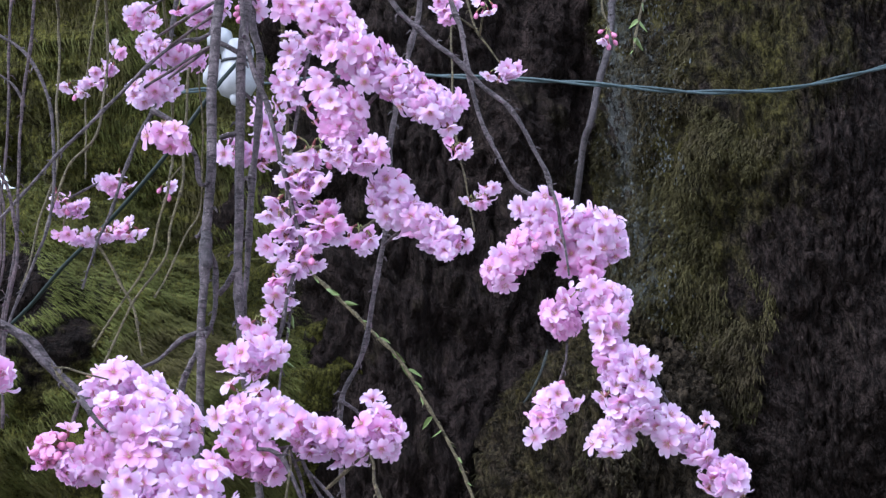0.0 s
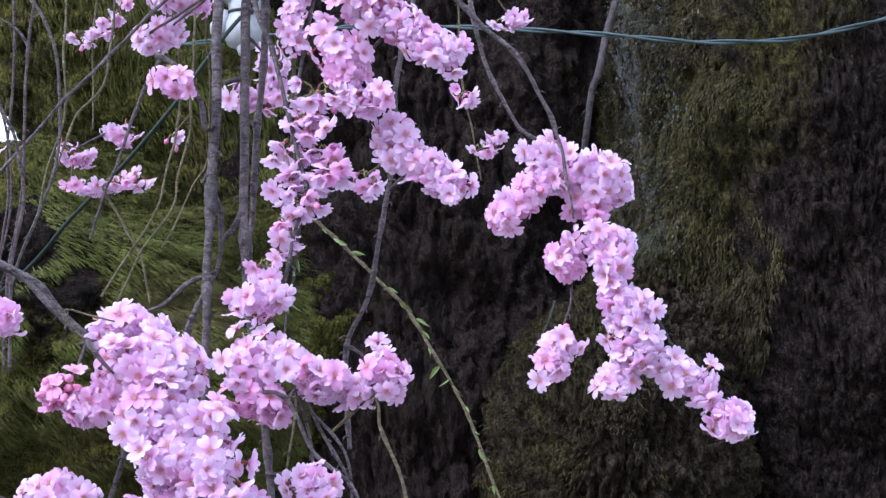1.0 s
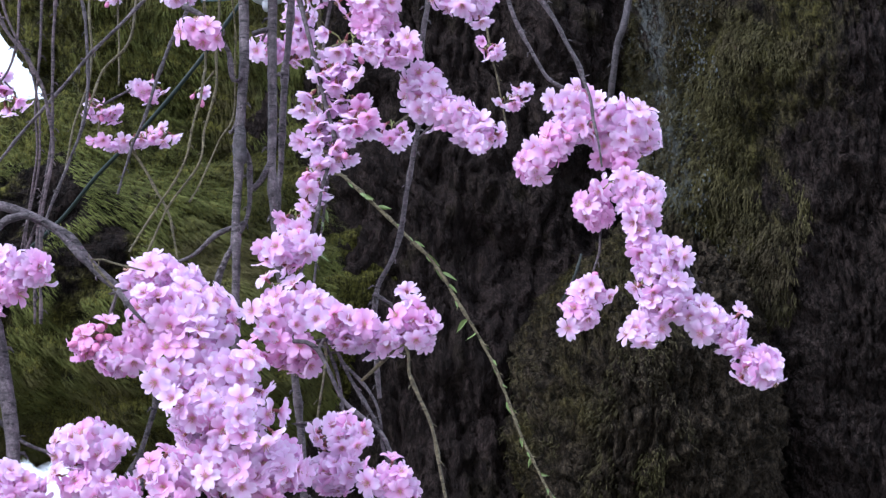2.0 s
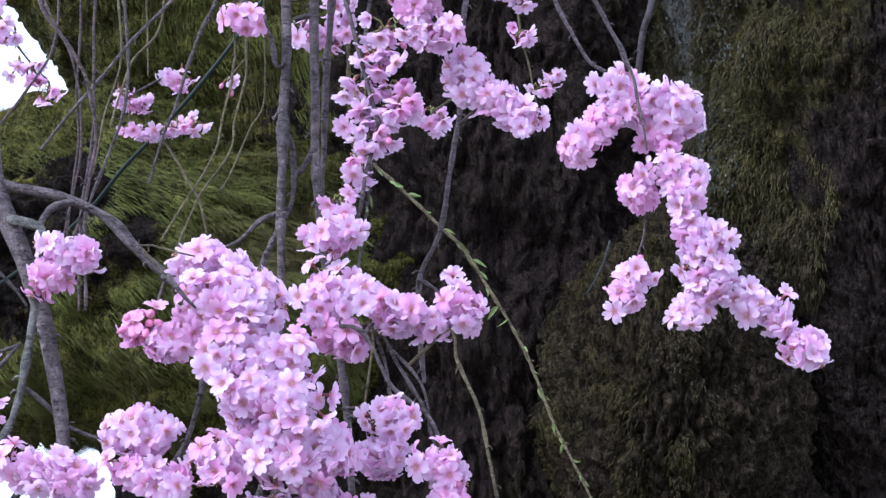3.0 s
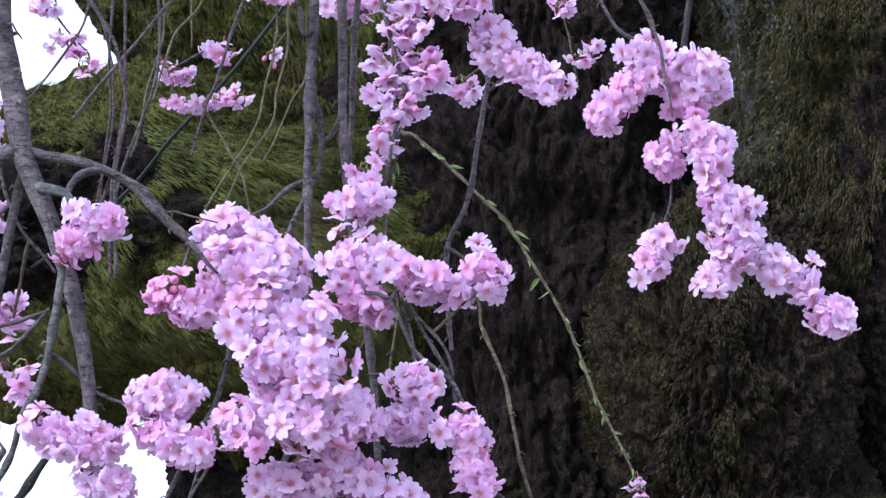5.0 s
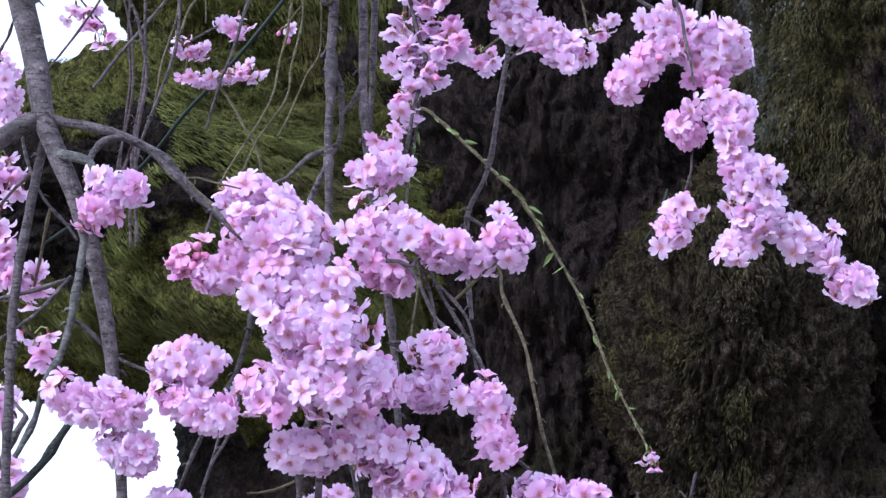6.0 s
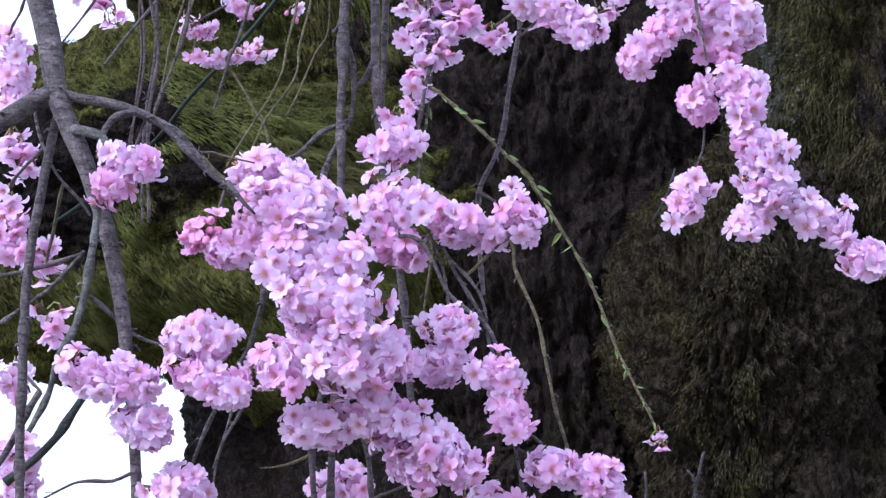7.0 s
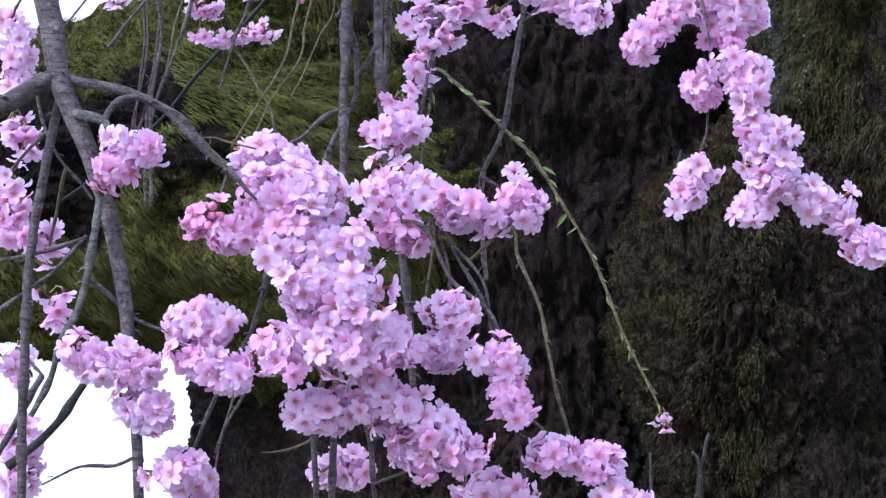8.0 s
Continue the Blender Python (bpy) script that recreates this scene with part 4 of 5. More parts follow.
b = branch('thin arching cherry branch over mossy bark', [(-0.450, 2.000, 2.441, 0.0019), (-0.411, 2.000, 2.415, 0.0018), (-0.379, 2.000, 2.396, 0.0018), (-0.355, 2.000, 2.363, 0.0018), (-0.342, 2.000, 2.324, 0.0017), (-0.335, 2.000, 2.259, 0.0017), (-0.337, 2.000, 2.196, 0.0017), (-0.346, 2.000, 2.164, 0.0016), (-0.356, 2.000, 2.132, 0.0016), (-0.371, 2.000, 2.089, 0.0016), (-0.384, 2.000, 2.022, 0.0015)], GREY, hang=(-0.1, 1))
twig(b, [(-0.439, 2.000, 2.375, 0.0012), (-0.408, 2.000, 2.369, 0.0012), (-0.382, 2.000, 2.350, 0.0012), (-0.371, 2.000, 2.330, 0.0012)], GREY)

b = branch('thin purplish cherry branch leaning outward', [(-0.420, 1.900, 2.319, 0.0019), (-0.379, 1.900, 2.233, 0.0018), (-0.360, 1.900, 2.197, 0.0018), (-0.350, 1.900, 2.137, 0.0017), (-0.355, 1.900, 2.083, 0.0017), (-0.354, 1.900, 2.025, 0.0016), (-0.352, 1.900, 1.956, 0.0016)], PURPLE, hang=(-0.1, 1))

b = branch('thin drooping cherry twig over mossy bark', [(-0.439, 2.000, 2.426, 0.0016), (-0.430, 2.000, 2.327, 0.0015), (-0.401, 2.000, 2.268, 0.0014), (-0.389, 2.000, 2.229, 0.0013), (-0.382, 2.000, 2.165, 0.0012), (-0.388, 2.000, 2.109, 0.0011), (-0.396, 2.000, 2.056, 0.0011)], PURPLE, hang=(0, 1))

b = branch('thin drooping cherry twig over mossy bark', [(-0.393, 2.000, 2.426, 0.0015), (-0.389, 2.000, 2.327, 0.0015), (-0.388, 2.000, 2.261, 0.0014), (-0.389, 2.000, 2.216, 0.0013), (-0.385, 2.000, 2.159, 0.0012), (-0.390, 2.000, 2.102, 0.0011), (-0.393, 2.000, 2.053, 0.0011)], PURPLE, hang=(0, 1))

b = branch('thin drooping cherry twig over mossy bark', [(-0.506, 2.904, 2.799, 0.0021), (-0.500, 2.904, 2.655, 0.0020), (-0.495, 2.904, 2.589, 0.0018), (-0.495, 2.904, 2.532, 0.0018), (-0.516, 2.904, 2.467, 0.0017), (-0.527, 2.904, 2.384, 0.0016), (-0.539, 2.904, 2.347, 0.0016)], GREENWOOD, hang=(0, 1))

b = branch('thin drooping cherry twig over mossy bark', [(-0.413, 2.000, 2.393, 0.0015), (-0.414, 2.000, 2.281, 0.0014), (-0.437, 2.000, 2.229, 0.0013), (-0.477, 2.000, 2.172, 0.0012), (-0.529, 2.000, 2.115, 0.0011)], PURPLE, hang=(0, 1))

b = branch('thin drooping cherry twig over mossy bark', [(-0.428, 2.904, 2.799, 0.0021), (-0.432, 2.904, 2.616, 0.0020), (-0.475, 2.904, 2.552, 0.0018), (-0.495, 2.904, 2.486, 0.0017), (-0.507, 2.904, 2.440, 0.0016)], GREENWOOD, hang=(0, 1))

b = branch('thin drooping cherry twig over mossy bark', [(-0.314, 2.904, 2.598, 0.0021), (-0.317, 2.904, 2.532, 0.0020), (-0.330, 2.904, 2.467, 0.0018), (-0.341, 2.904, 2.403, 0.0017), (-0.379, 2.904, 2.334, 0.0017), (-0.421, 2.904, 2.257, 0.0016)], GREENWOOD, hang=(0, 1))

b = branch('thin drooping cherry twig over mossy bark', [(-0.264, 2.904, 2.511, 0.0013), (-0.289, 2.904, 2.437, 0.0013), (-0.314, 2.904, 2.372, 0.0015), (-0.331, 2.904, 2.337, 0.0016)], GREENWOOD, hang=(0, 1))

b = branch('thick forked grey cherry branch arching into heavy blossom', [(-0.452, 1.760, 2.230, 0.0135), (-0.445, 1.760, 2.167, 0.0128), (-0.439, 1.760, 2.144, 0.0121), (-0.430, 1.760, 2.110, 0.0115), (-0.422, 1.760, 2.070, 0.0108), (-0.414, 1.760, 2.040, 0.0101), (-0.404, 1.760, 2.017, 0.0095), (-0.389, 1.760, 1.984, 0.0088), (-0.369, 1.760, 1.932, 0.0081), (-0.355, 1.760, 1.878, 0.0075), (-0.346, 1.760, 1.835, 0.0068), (-0.341, 1.760, 1.793, 0.0061), (-0.332, 1.760, 1.730, 0.0055), (-0.326, 1.760, 1.657, 0.0048), (-0.323, 1.760, 1.601, 0.0041)], GREY, hang=(-0.1, 1))
twig(b, [(-0.419, 1.760, 2.054, 0.0088), (-0.440, 1.760, 2.045, 0.0090), (-0.466, 1.760, 2.028, 0.0092), (-0.508, 1.760, 2.003, 0.0093)], GREY, join=False)
twig(b, [(-0.414, 1.760, 2.048, 0.0049), (-0.397, 1.760, 2.048, 0.0047), (-0.364, 1.760, 2.042, 0.0045), (-0.331, 1.760, 2.030, 0.0043), (-0.301, 1.760, 2.012, 0.0041), (-0.276, 1.760, 1.984, 0.0039), (-0.251, 1.760, 1.962, 0.0037), (-0.234, 1.760, 1.944, 0.0034), (-0.215, 1.760, 1.921, 0.0032), (-0.187, 1.760, 1.884, 0.0030), (-0.165, 1.760, 1.836, 0.0028), (-0.143, 1.760, 1.793, 0.0026)], GREY)
twig(b, [(-0.402, 1.740, 2.023, 0.0051), (-0.385, 1.740, 2.010, 0.0049), (-0.370, 1.740, 2.005, 0.0047), (-0.364, 1.740, 1.992, 0.0044), (-0.364, 1.740, 1.977, 0.0042), (-0.369, 1.740, 1.944, 0.0040), (-0.372, 1.740, 1.906, 0.0037), (-0.378, 1.740, 1.864, 0.0035), (-0.385, 1.740, 1.826, 0.0033), (-0.399, 1.740, 1.800, 0.0030), (-0.408, 1.740, 1.764, 0.0028), (-0.425, 1.740, 1.727, 0.0026)], LICHEN)
twig(b, [(-0.370, 1.750, 2.004, 0.0033), (-0.366, 1.750, 2.020, 0.0032), (-0.356, 1.750, 2.028, 0.0030), (-0.337, 1.750, 2.031, 0.0028), (-0.313, 1.750, 2.017, 0.0026), (-0.290, 1.750, 1.994, 0.0024), (-0.271, 1.750, 1.974, 0.0022), (-0.252, 1.750, 1.960, 0.0021)], GREY)
twig(b, [(-0.419, 1.780, 2.042, 0.0047), (-0.424, 1.780, 2.020, 0.0046), (-0.434, 1.780, 1.958, 0.0046), (-0.442, 1.780, 1.892, 0.0045), (-0.444, 1.780, 1.838, 0.0044), (-0.443, 1.780, 1.774, 0.0043), (-0.442, 1.780, 1.710, 0.0043), (-0.438, 1.780, 1.627, 0.0042)], GREY)
twig(b, [(-0.388, 1.760, 1.851, 0.0023), (-0.378, 1.760, 1.856, 0.0022), (-0.361, 1.760, 1.843, 0.0020), (-0.339, 1.760, 1.822, 0.0019), (-0.310, 1.760, 1.810, 0.0017), (-0.280, 1.760, 1.803, 0.0016)], GREY)
twig(b, [(-0.393, 1.780, 1.900, 0.0021), (-0.432, 1.780, 1.887, 0.0019), (-0.464, 1.780, 1.880, 0.0017), (-0.491, 1.780, 1.876, 0.0016)], GREY, join=False)
twig(b, [(-0.389, 1.780, 1.903, 0.0018), (-0.420, 1.780, 1.868, 0.0017), (-0.462, 1.780, 1.837, 0.0017), (-0.482, 1.780, 1.822, 0.0016)], GREY, join=False)
twig(b, [(-0.449, 1.800, 2.051, 0.0016), (-0.443, 1.800, 2.022, 0.0015), (-0.425, 1.800, 1.985, 0.0015), (-0.401, 1.800, 1.957, 0.0014), (-0.390, 1.800, 1.942, 0.0013)], GREY, join=False)
twig(b, [(-0.331, 1.760, 1.689, 0.0018), (-0.349, 1.760, 1.684, 0.0016), (-0.381, 1.760, 1.683, 0.0013), (-0.416, 1.760, 1.666, 0.0010)], GREY)
twig(b, [(-0.431, 1.800, 1.771, 0.0032), (-0.443, 1.800, 1.749, 0.0032), (-0.460, 1.800, 1.712, 0.0032), (-0.480, 1.800, 1.680, 0.0032)], GREY, join=False)
# Dark curved cable at the lower left, modelled as one more twig.
twig(b, [(-0.390, 1.800, 1.765, 0.0037), (-0.413, 1.800, 1.728, 0.0037), (-0.436, 1.800, 1.704, 0.0037), (-0.459, 1.800, 1.685, 0.0037)], DARK, join=False)
cluster(b, [(-0.231, 1.720, 1.965), (-0.208, 1.720, 1.968), (-0.181, 1.720, 1.958)], 0.020, 30)
cluster(b, [(-0.219, 1.700, 1.919), (-0.189, 1.700, 1.927), (-0.158, 1.700, 1.917)], 0.030, 62, size=1.05)
cluster(b, [(-0.187, 1.690, 1.889), (-0.161, 1.690, 1.873), (-0.130, 1.690, 1.863)], 0.033, 66, size=1.05)
cluster(b, [(-0.169, 1.680, 1.841), (-0.144, 1.680, 1.831), (-0.124, 1.680, 1.826)], 0.032, 60, size=1.05)
cluster(b, [(-0.170, 1.690, 1.802), (-0.134, 1.690, 1.786), (-0.099, 1.690, 1.782)], 0.028, 56, size=1.05)
cluster(b, [(-0.206, 1.700, 1.788), (-0.180, 1.700, 1.777), (-0.155, 1.700, 1.788)], 0.024, 34)
cluster(b, [(-0.227, 1.700, 1.898), (-0.242, 1.700, 1.888), (-0.252, 1.700, 1.891)], 0.017, 24, deep=.25)
cluster(b, [(-0.256, 1.700, 1.909), (-0.266, 1.700, 1.904), (-0.276, 1.700, 1.898)], 0.011, 14, buds=.75, deep=.9)
twig(b, [(-0.233, 1.640, 1.935, 0.0027), (-0.218, 1.640, 1.918, 0.0018), (-0.209, 1.640, 1.909, 0.0010)], GREY)
twig(b, [(-0.259, 1.640, 1.965, 0.0011), (-0.232, 1.640, 1.960, 0.0009), (-0.211, 1.640, 1.955, 0.0007)], GREENWOOD)
cluster(b, [(-0.116, 1.720, 1.785), (-0.091, 1.720, 1.801), (-0.080, 1.720, 1.780)], 0.021, 28)
cluster(b, [(-0.284, 1.720, 1.808), (-0.264, 1.720, 1.813), (-0.253, 1.720, 1.798)], 0.025, 34)
cluster(b, [(-0.277, 1.710, 1.776), (-0.251, 1.710, 1.766), (-0.230, 1.710, 1.761)], 0.020, 28, deep=.5)
cluster(b, [(-0.382, 1.720, 1.787), (-0.361, 1.720, 1.774), (-0.335, 1.720, 1.772), (-0.314, 1.720, 1.764)], 0.021, 38)
cluster(b, [(-0.333, 1.730, 1.737), (-0.314, 1.730, 1.727), (-0.304, 1.730, 1.724)], 0.022, 26)
cluster(b, [(-0.300, 1.750, 1.677), (-0.280, 1.750, 1.675), (-0.269, 1.750, 1.662)], 0.023, 24)
cluster(b, [(-0.358, 1.730, 1.984), (-0.338, 1.730, 1.974), (-0.322, 1.730, 1.976)], 0.016, 18)
cluster(b, [(-0.362, 1.730, 1.958), (-0.343, 1.730, 1.953)], 0.013, 11, deep=.7)
twig(b, [(-0.341, 1.760, 2.001, 0.0013), (-0.348, 1.760, 1.987, 0.0012), (-0.353, 1.760, 1.976, 0.0010)], PURPLE)
cluster(b, [(-0.511, 1.950, 2.067), (-0.491, 1.950, 2.030)], 0.015, 12, size=0.95, loose=1)
cluster(b, [(-0.468, 1.950, 1.918), (-0.474, 1.950, 1.936)], 0.016, 10, size=0.95, loose=1)
cluster(b, [(-0.456, 1.900, 1.866), (-0.444, 1.900, 1.857), (-0.451, 1.900, 1.846)], 0.008, 5, size=0.95, loose=1)
cluster(b, [(-0.497, 1.900, 1.991), (-0.492, 1.900, 1.950), (-0.493, 1.900, 1.921)], 0.015, 16)
cluster(b, [(-0.475, 1.900, 1.732), (-0.468, 1.900, 1.692), (-0.475, 1.900, 1.676)], 0.022, 24)
cluster(b, [(-0.516, 1.950, 2.170), (-0.508, 1.950, 2.132), (-0.506, 1.950, 2.089)], 0.021, 22)
cluster(b, [(-0.482, 1.900, 1.811), (-0.484, 1.900, 1.783)], 0.012, 7)

b = second_stem
twig(b, [(-0.091, 1.800, 1.922, 0.0021), (-0.067, 1.800, 1.914, 0.0021), (-0.042, 1.800, 1.865, 0.0020), (-0.010, 1.800, 1.838, 0.0019), (0.005, 1.800, 1.805, 0.0019), (0.012, 1.800, 1.757, 0.0018), (0.020, 1.800, 1.720, 0.0017), (0.027, 1.800, 1.672, 0.0017), (0.033, 1.800, 1.631, 0.0016)], GREY)
twig(b, [(-0.057, 1.820, 1.929, 0.0019), (-0.038, 1.820, 1.890, 0.0018), (-0.011, 1.820, 1.846, 0.0017), (0.006, 1.820, 1.808, 0.0016)], GREY)
twig(b, [(-0.027, 1.820, 1.912, 0.0016), (-0.013, 1.820, 1.868, 0.0015), (-0.006, 1.820, 1.824, 0.0014), (0.003, 1.820, 1.803, 0.0013)], GREY)
twig(b, [(-0.068, 1.820, 1.910, 0.0016), (-0.048, 1.820, 1.890, 0.0015), (-0.043, 1.820, 1.846, 0.0014), (-0.048, 1.820, 1.824, 0.0013)], GREY)
twig(b, [(-0.092, 1.820, 1.846, 0.0016), (-0.075, 1.820, 1.841, 0.0015), (-0.053, 1.820, 1.824, 0.0013)], GREY)
twig(b, [(-0.051, 1.800, 1.933, 0.0014), (-0.060, 1.800, 1.903, 0.0013), (-0.065, 1.800, 1.865, 0.0012), (-0.068, 1.800, 1.842, 0.0011)], GREENWOOD)
twig(b, [(0.017, 1.800, 1.720, 0.0013), (0.033, 1.800, 1.715, 0.0012), (0.070, 1.800, 1.715, 0.0011), (0.101, 1.800, 1.699, 0.0011)], GREY)
twig(b, [(0.035, 1.800, 1.747, 0.0016), (0.049, 1.800, 1.720, 0.0013), (0.070, 1.800, 1.683, 0.0011)], GREY)
cluster(b, [(-0.057, 1.780, 1.829), (-0.042, 1.780, 1.834), (-0.036, 1.780, 1.818)], 0.018, 18)
cluster(b, [(-0.062, 1.780, 1.797), (-0.041, 1.780, 1.792)], 0.021, 20)
cluster(b, [(-0.009, 1.760, 1.784), (0.006, 1.760, 1.789), (0.011, 1.760, 1.768)], 0.020, 24)
cluster(b, [(0.006, 1.760, 1.753), (0.022, 1.760, 1.734)], 0.018, 18, buds=.05, deep=.6)
cluster(b, [(0.043, 1.780, 1.700), (0.069, 1.780, 1.703)], 0.018, 18)
cluster(b, [(0.090, 1.780, 1.692), (0.108, 1.780, 1.687)], 0.017, 16)
cluster(b, [(-0.024, 1.780, 1.662), (0.005, 1.780, 1.668), (0.031, 1.780, 1.657)], 0.016, 18)
cluster(b, [(0.103, 1.780, 1.663), (0.129, 1.780, 1.658)], 0.013, 10)
twig(b, [(0.014, 1.800, 1.920, 0.0017), (0.019, 1.800, 1.892, 0.0017), (0.041, 1.800, 1.843, 0.0017), (0.051, 1.800, 1.795, 0.0016), (0.062, 1.800, 1.747, 0.0016), (0.072, 1.800, 1.710, 0.0016), (0.077, 1.800, 1.672, 0.0016)], GREENWOOD)

b = main_stem
twig(b, [(-0.152, 1.840, 1.805, 0.0033), (-0.174, 1.840, 1.750, 0.0031), (-0.175, 1.840, 1.717, 0.0030), (-0.172, 1.840, 1.673, 0.0028), (-0.171, 1.840, 1.631, 0.0027)], GREY)
twig(b, [(-0.148, 1.860, 1.785, 0.0027), (-0.125, 1.860, 1.730, 0.0026), (-0.116, 1.860, 1.675, 0.0024), (-0.113, 1.860, 1.633, 0.0022)], GREY)
twig(b, [(-0.175, 1.840, 1.714, 0.0016), (-0.199, 1.840, 1.706, 0.0012), (-0.224, 1.840, 1.703, 0.0008)], GREENWOOD)
cluster(b, [(-0.179, 1.740, 1.739), (-0.158, 1.740, 1.732), (-0.143, 1.740, 1.729)], 0.024, 34)
cluster(b, [(-0.117, 1.730, 1.759), (-0.096, 1.730, 1.739), (-0.086, 1.730, 1.723)], 0.025, 44)
cluster(b, [(-0.070, 1.730, 1.728), (-0.045, 1.730, 1.708), (-0.024, 1.730, 1.688)], 0.024, 46)
cluster(b, [(-0.065, 1.740, 1.689), (-0.086, 1.740, 1.709)], 0.020, 20)
cluster(b, [(-0.179, 1.980, 1.695), (-0.156, 1.980, 1.701), (-0.139, 1.980, 1.701)], 0.022, 18)
twig(b, [(-0.172, 1.860, 1.922, 0.0033), (-0.217, 1.860, 1.899, 0.0030), (-0.230, 1.860, 1.865, 0.0027), (-0.243, 1.860, 1.820, 0.0025), (-0.264, 1.860, 1.781, 0.0022), (-0.284, 1.860, 1.732, 0.0019), (-0.294, 1.860, 1.704, 0.0016)], GREY)
twig(b, [(-0.242, 1.900, 1.815, 0.0020), (-0.263, 1.900, 1.758, 0.0015), (-0.278, 1.900, 1.707, 0.0011)], GREY)
twig(b, [(-0.236, 1.900, 1.815, 0.0020), (-0.249, 1.900, 1.775, 0.0017), (-0.271, 1.900, 1.730, 0.0014), (-0.278, 1.900, 1.691, 0.0011)], GREY)

b = branch('thin cherry twig with scattered pale blossoms against sky', [(-0.650, 2.500, 2.607, 0.0018), (-0.623, 2.500, 2.541, 0.0017), (-0.593, 2.500, 2.476, 0.0015), (-0.559, 2.500, 2.427, 0.0013), (-0.523, 2.500, 2.387, 0.0011)], PURPLE, hang=(0.05, 1))
cluster(b, [(-0.592, 2.500, 2.471), (-0.580, 2.500, 2.451)], 0.022, 9, size=0.95, loose=1)
cluster(b, [(-0.566, 2.500, 2.411), (-0.539, 2.500, 2.395)], 0.021, 9, size=0.95, loose=1)
cluster(b, [(-0.617, 2.500, 2.504), (-0.605, 2.500, 2.492)], 0.022, 8, size=0.95, loose=1)
cluster(b, [(-0.538, 2.500, 2.375), (-0.518, 2.500, 2.367)], 0.013, 5, size=0.95, loose=1)


def tree_shoot(name, points, material, label):
    me, _ = stem_mesh(name, points, material)
    part(name, me, tree, label)


tree_shoot('shoot', [(0.464, 3.450, 3.149, 0.0071), (0.452, 3.420, 3.042, 0.0069), (0.444, 3.400, 2.965, 0.0067), (0.421, 3.400, 2.879, 0.0066), (0.407, 3.400, 2.811, 0.0064), (0.396, 3.420, 2.778, 0.0063), (0.390, 3.450, 2.721, 0.0062), (0.386, 3.500, 2.669, 0.0062)], DARKGREY, 'bare grey shoot rising in the crevice')
tree_shoot('sprout', [(0.259, 3.400, 1.702, 0.0035), (0.260, 3.360, 1.776, 0.0027), (0.258, 3.340, 1.820, 0.0020)], DARKGREY, 'thin grey sprout')
tree_shoot('sprout', [(0.348, 3.360, 1.701, 0.0035), (0.341, 3.300, 1.774, 0.0029), (0.332, 3.280, 1.809, 0.0024), (0.323, 3.280, 1.819, 0.0019)], DARKGREY, 'thin grey sprout')
tree_shoot('sprout', [(0.339, 3.360, 1.701, 0.0035), (0.337, 3.300, 1.784, 0.0029), (0.347, 3.280, 1.826, 0.0024), (0.353, 3.280, 1.850, 0.0019)], DARKGREY, 'thin grey sprout')
tree_shoot('sprout', [(0.314, 3.300, 2.348, 0.0024), (0.299, 3.280, 2.303, 0.0021), (0.282, 3.280, 2.267, 0.0018), (0.269, 3.280, 2.250, 0.0014)], DARK, 'thin dark sprout')


# ---- the bough above, out of which the branches hang ----
bough = tagged(new("cherry_bough"), "arching grey cherry bough above the hanging branches", "bough")
me, _ = stem_mesh("wood", [(-0.85, 4.05, 3.5, 0.06), (-0.9, 3.4, 3.55, 0.05), (-0.8, 2.6, 3.25, 0.04), (-0.6, 1.98, 2.95, 0.032), (-0.3, 1.94, 2.92, 0.028), (0.0, 1.95, 2.92, 0.024), (0.4, 1.95, 2.93, 0.02), (0.8, 1.97, 2.95, 0.014)], GREY)
part("wood", me, bough)


# ---- wire, cable, porcelain fitting ----
def rope(points, radius, turns, count, material, name, parent):
    """Strands twisted round a smooth line."""
    c = spline([(*p, 0.0) for p in points], 0.006)[:, :3]
    s = np.linspace(0, 1, len(c))
    for k in range(count):
        a = s * turns * 2 * np.pi + k * 2 * np.pi / count
        q = c + np.stack([0 * a, np.cos(a), np.sin(a)], 1) * radius
        v, f, _ = sweep(np.column_stack([q, np.full(len(q), radius * 0.95)]), 7, 0.006)
        part(name, mesh_of(name, v, f, [material]), parent)


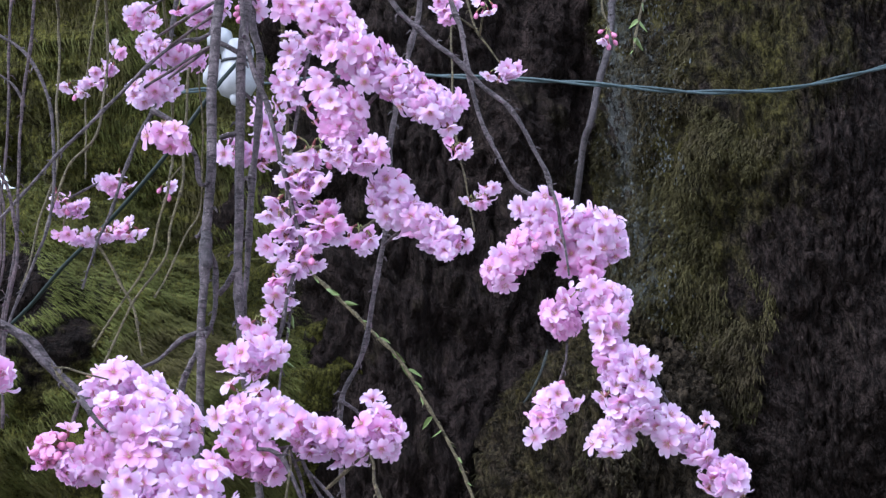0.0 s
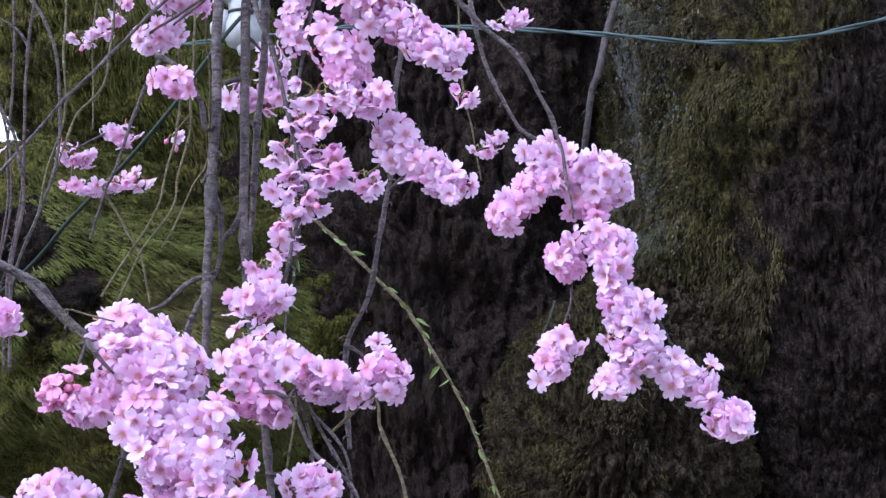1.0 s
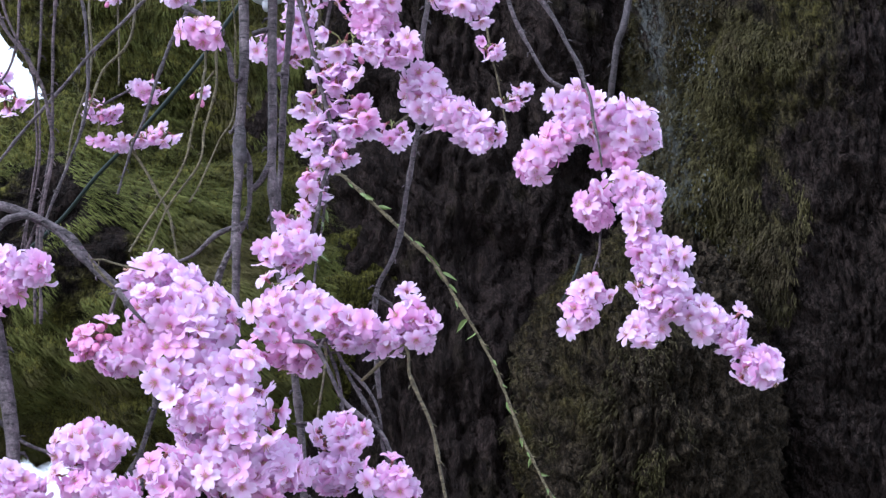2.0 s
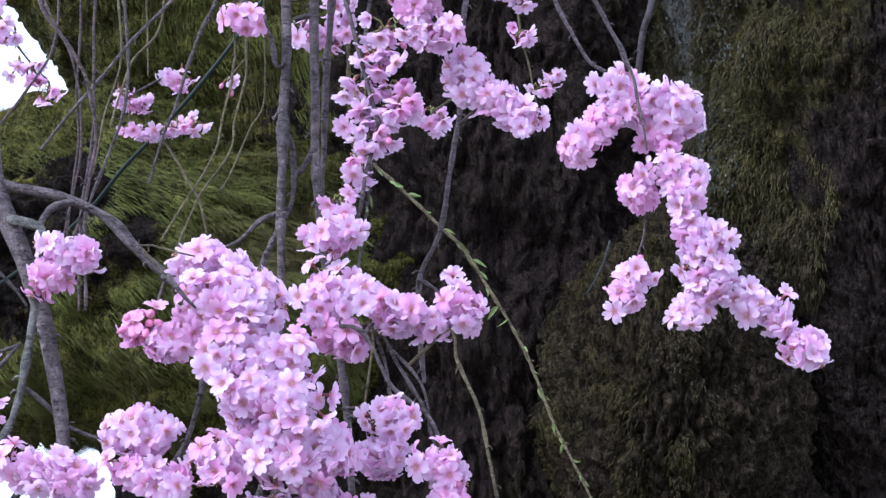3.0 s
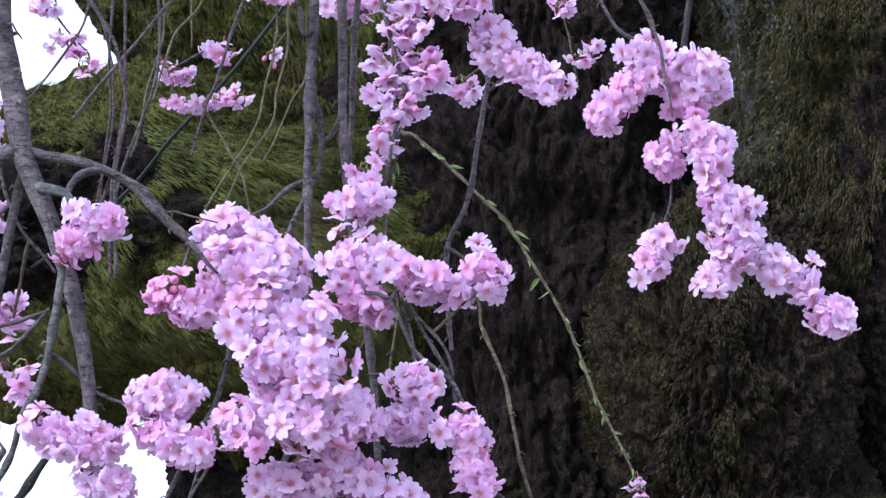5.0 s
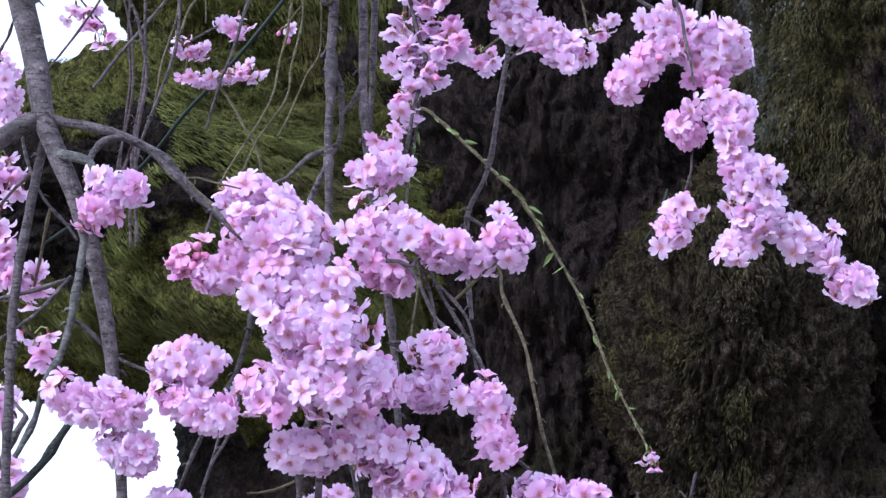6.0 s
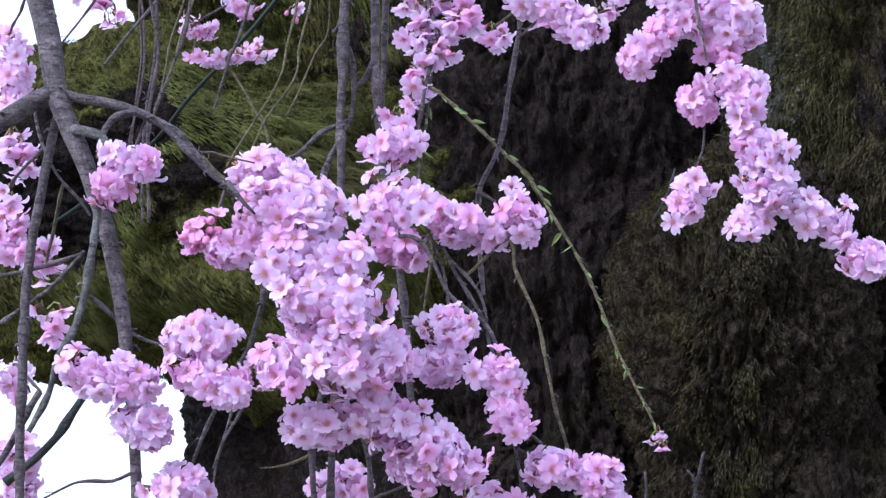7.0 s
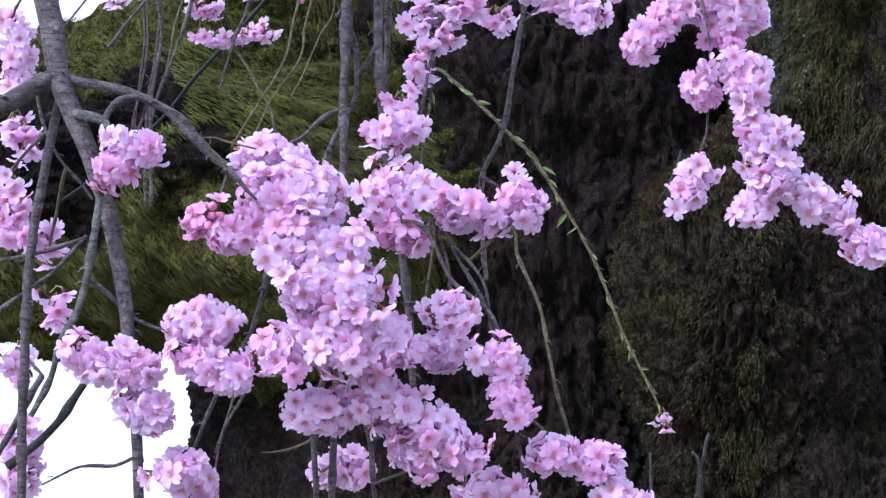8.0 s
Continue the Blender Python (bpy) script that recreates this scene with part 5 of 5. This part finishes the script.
wire = tagged(new("twisted_wire"), "slack teal twisted wire strung across the mossy trunk", "wire")
rope([(-0.407, 3.600, 2.924), (-0.175, 3.450, 2.897), (-0.024, 3.400, 2.896), (0.123, 3.360, 2.881), (0.247, 3.320, 2.863), (0.359, 3.290, 2.847), (0.449, 3.270, 2.834), (0.561, 3.260, 2.822), (0.651, 3.250, 2.820), (0.744, 3.250, 2.827), (0.838, 3.250, 2.848), (0.933, 3.260, 2.878), (1.092, 3.320, 2.946)], 0.0026, 7, 2, WIRE, "strand", wire)
cable = tagged(new("cable"), "dark green cable slanting down over the moss", "cable")
v, f, _ = sweep([(-0.218, 3.200, 2.868, 0.0038), (-0.265, 3.150, 2.785, 0.0038), (-0.307, 3.150, 2.722, 0.0038), (-0.357, 3.150, 2.644, 0.0038), (-0.446, 3.200, 2.551, 0.0038), (-0.545, 3.300, 2.485, 0.0038), (-0.628, 3.400, 2.425, 0.0038), (-0.745, 3.500, 2.356, 0.0038), (-0.858, 3.600, 2.310, 0.0038)], 8, 0.02)
part("sheath", mesh_of("sheath", v, f, [CABLE]), cable)


def turned_body(profile, sides=28):
    """A body of revolution round z from (radius, z) pairs."""
    v = [(r * math.cos(k * 2 * math.pi / sides), r * math.sin(k * 2 * math.pi / sides), z) for r, z in profile for k in range(sides)]
    f = [(j * sides + k, j * sides + (k + 1) % sides, (j + 1) * sides + (k + 1) % sides, (j + 1) * sides + k) for j in range(len(profile) - 1) for k in range(sides)]
    return v, f


def fitting(at, s):
    thing = tagged(new("insulator"), "white porcelain insulator fixed to the wire and cable", "insulator")
    thing.location = at
    def body(name, profile, m, turn, label=""):
        v, f = turned_body([(r * s, z * s) for r, z in profile])
        part(name, mesh_of(name, v, f, [m]), thing, label).matrix_basis = turn
    body("body", [(0, .62), (.2, .6), (.36, .5), (.42, .3), (.38, .05), (.42, -.1), (.5, -.35), (.5, -.6), (.4, -.8), (.2, -.9), (0, -.92)], PORCELAIN, Matrix.Identity(4))
    body("collar", [(.4, -.02), (.45, -.02), (.45, .04), (.4, .04)], IRON, pose(0, 0, -.04 * s))
    body("hood", [(0, .34), (.16, .3), (.3, .12), (.33, -.1), (.26, -.24), (0, -.28)], PORCELAIN, pose(-.42 * s, -.1 * s, .55 * s, 0, 25, 0))
    body("lobe", [(0, .38), (.14, .32), (.22, .1), (.24, -.16), (.16, -.34), (0, -.38)], PORCELAIN, pose(-.55 * s, -.08 * s, -.28 * s, 0, 22, 0))
    body("lobe", [(0, .2), (.12, .16), (.17, 0), (.12, -.16), (0, -.2)], PORCELAIN, pose(.02 * s, -.1 * s, -.95 * s, 0, 0, 0))
    body("pin", [(.05, 0), (.05, .5), (.04, .55), (0, .56)], PORCELAIN, pose(.22 * s, -.12 * s, .62 * s, 0, -14, 0))
    body("strap", [(.06, -.6), (.06, .6)], IRON, pose(.2 * s, -.45 * s, -.1 * s, 90, 40, 0))


fitting((-0.246, 3.250, 2.857), 0.072)
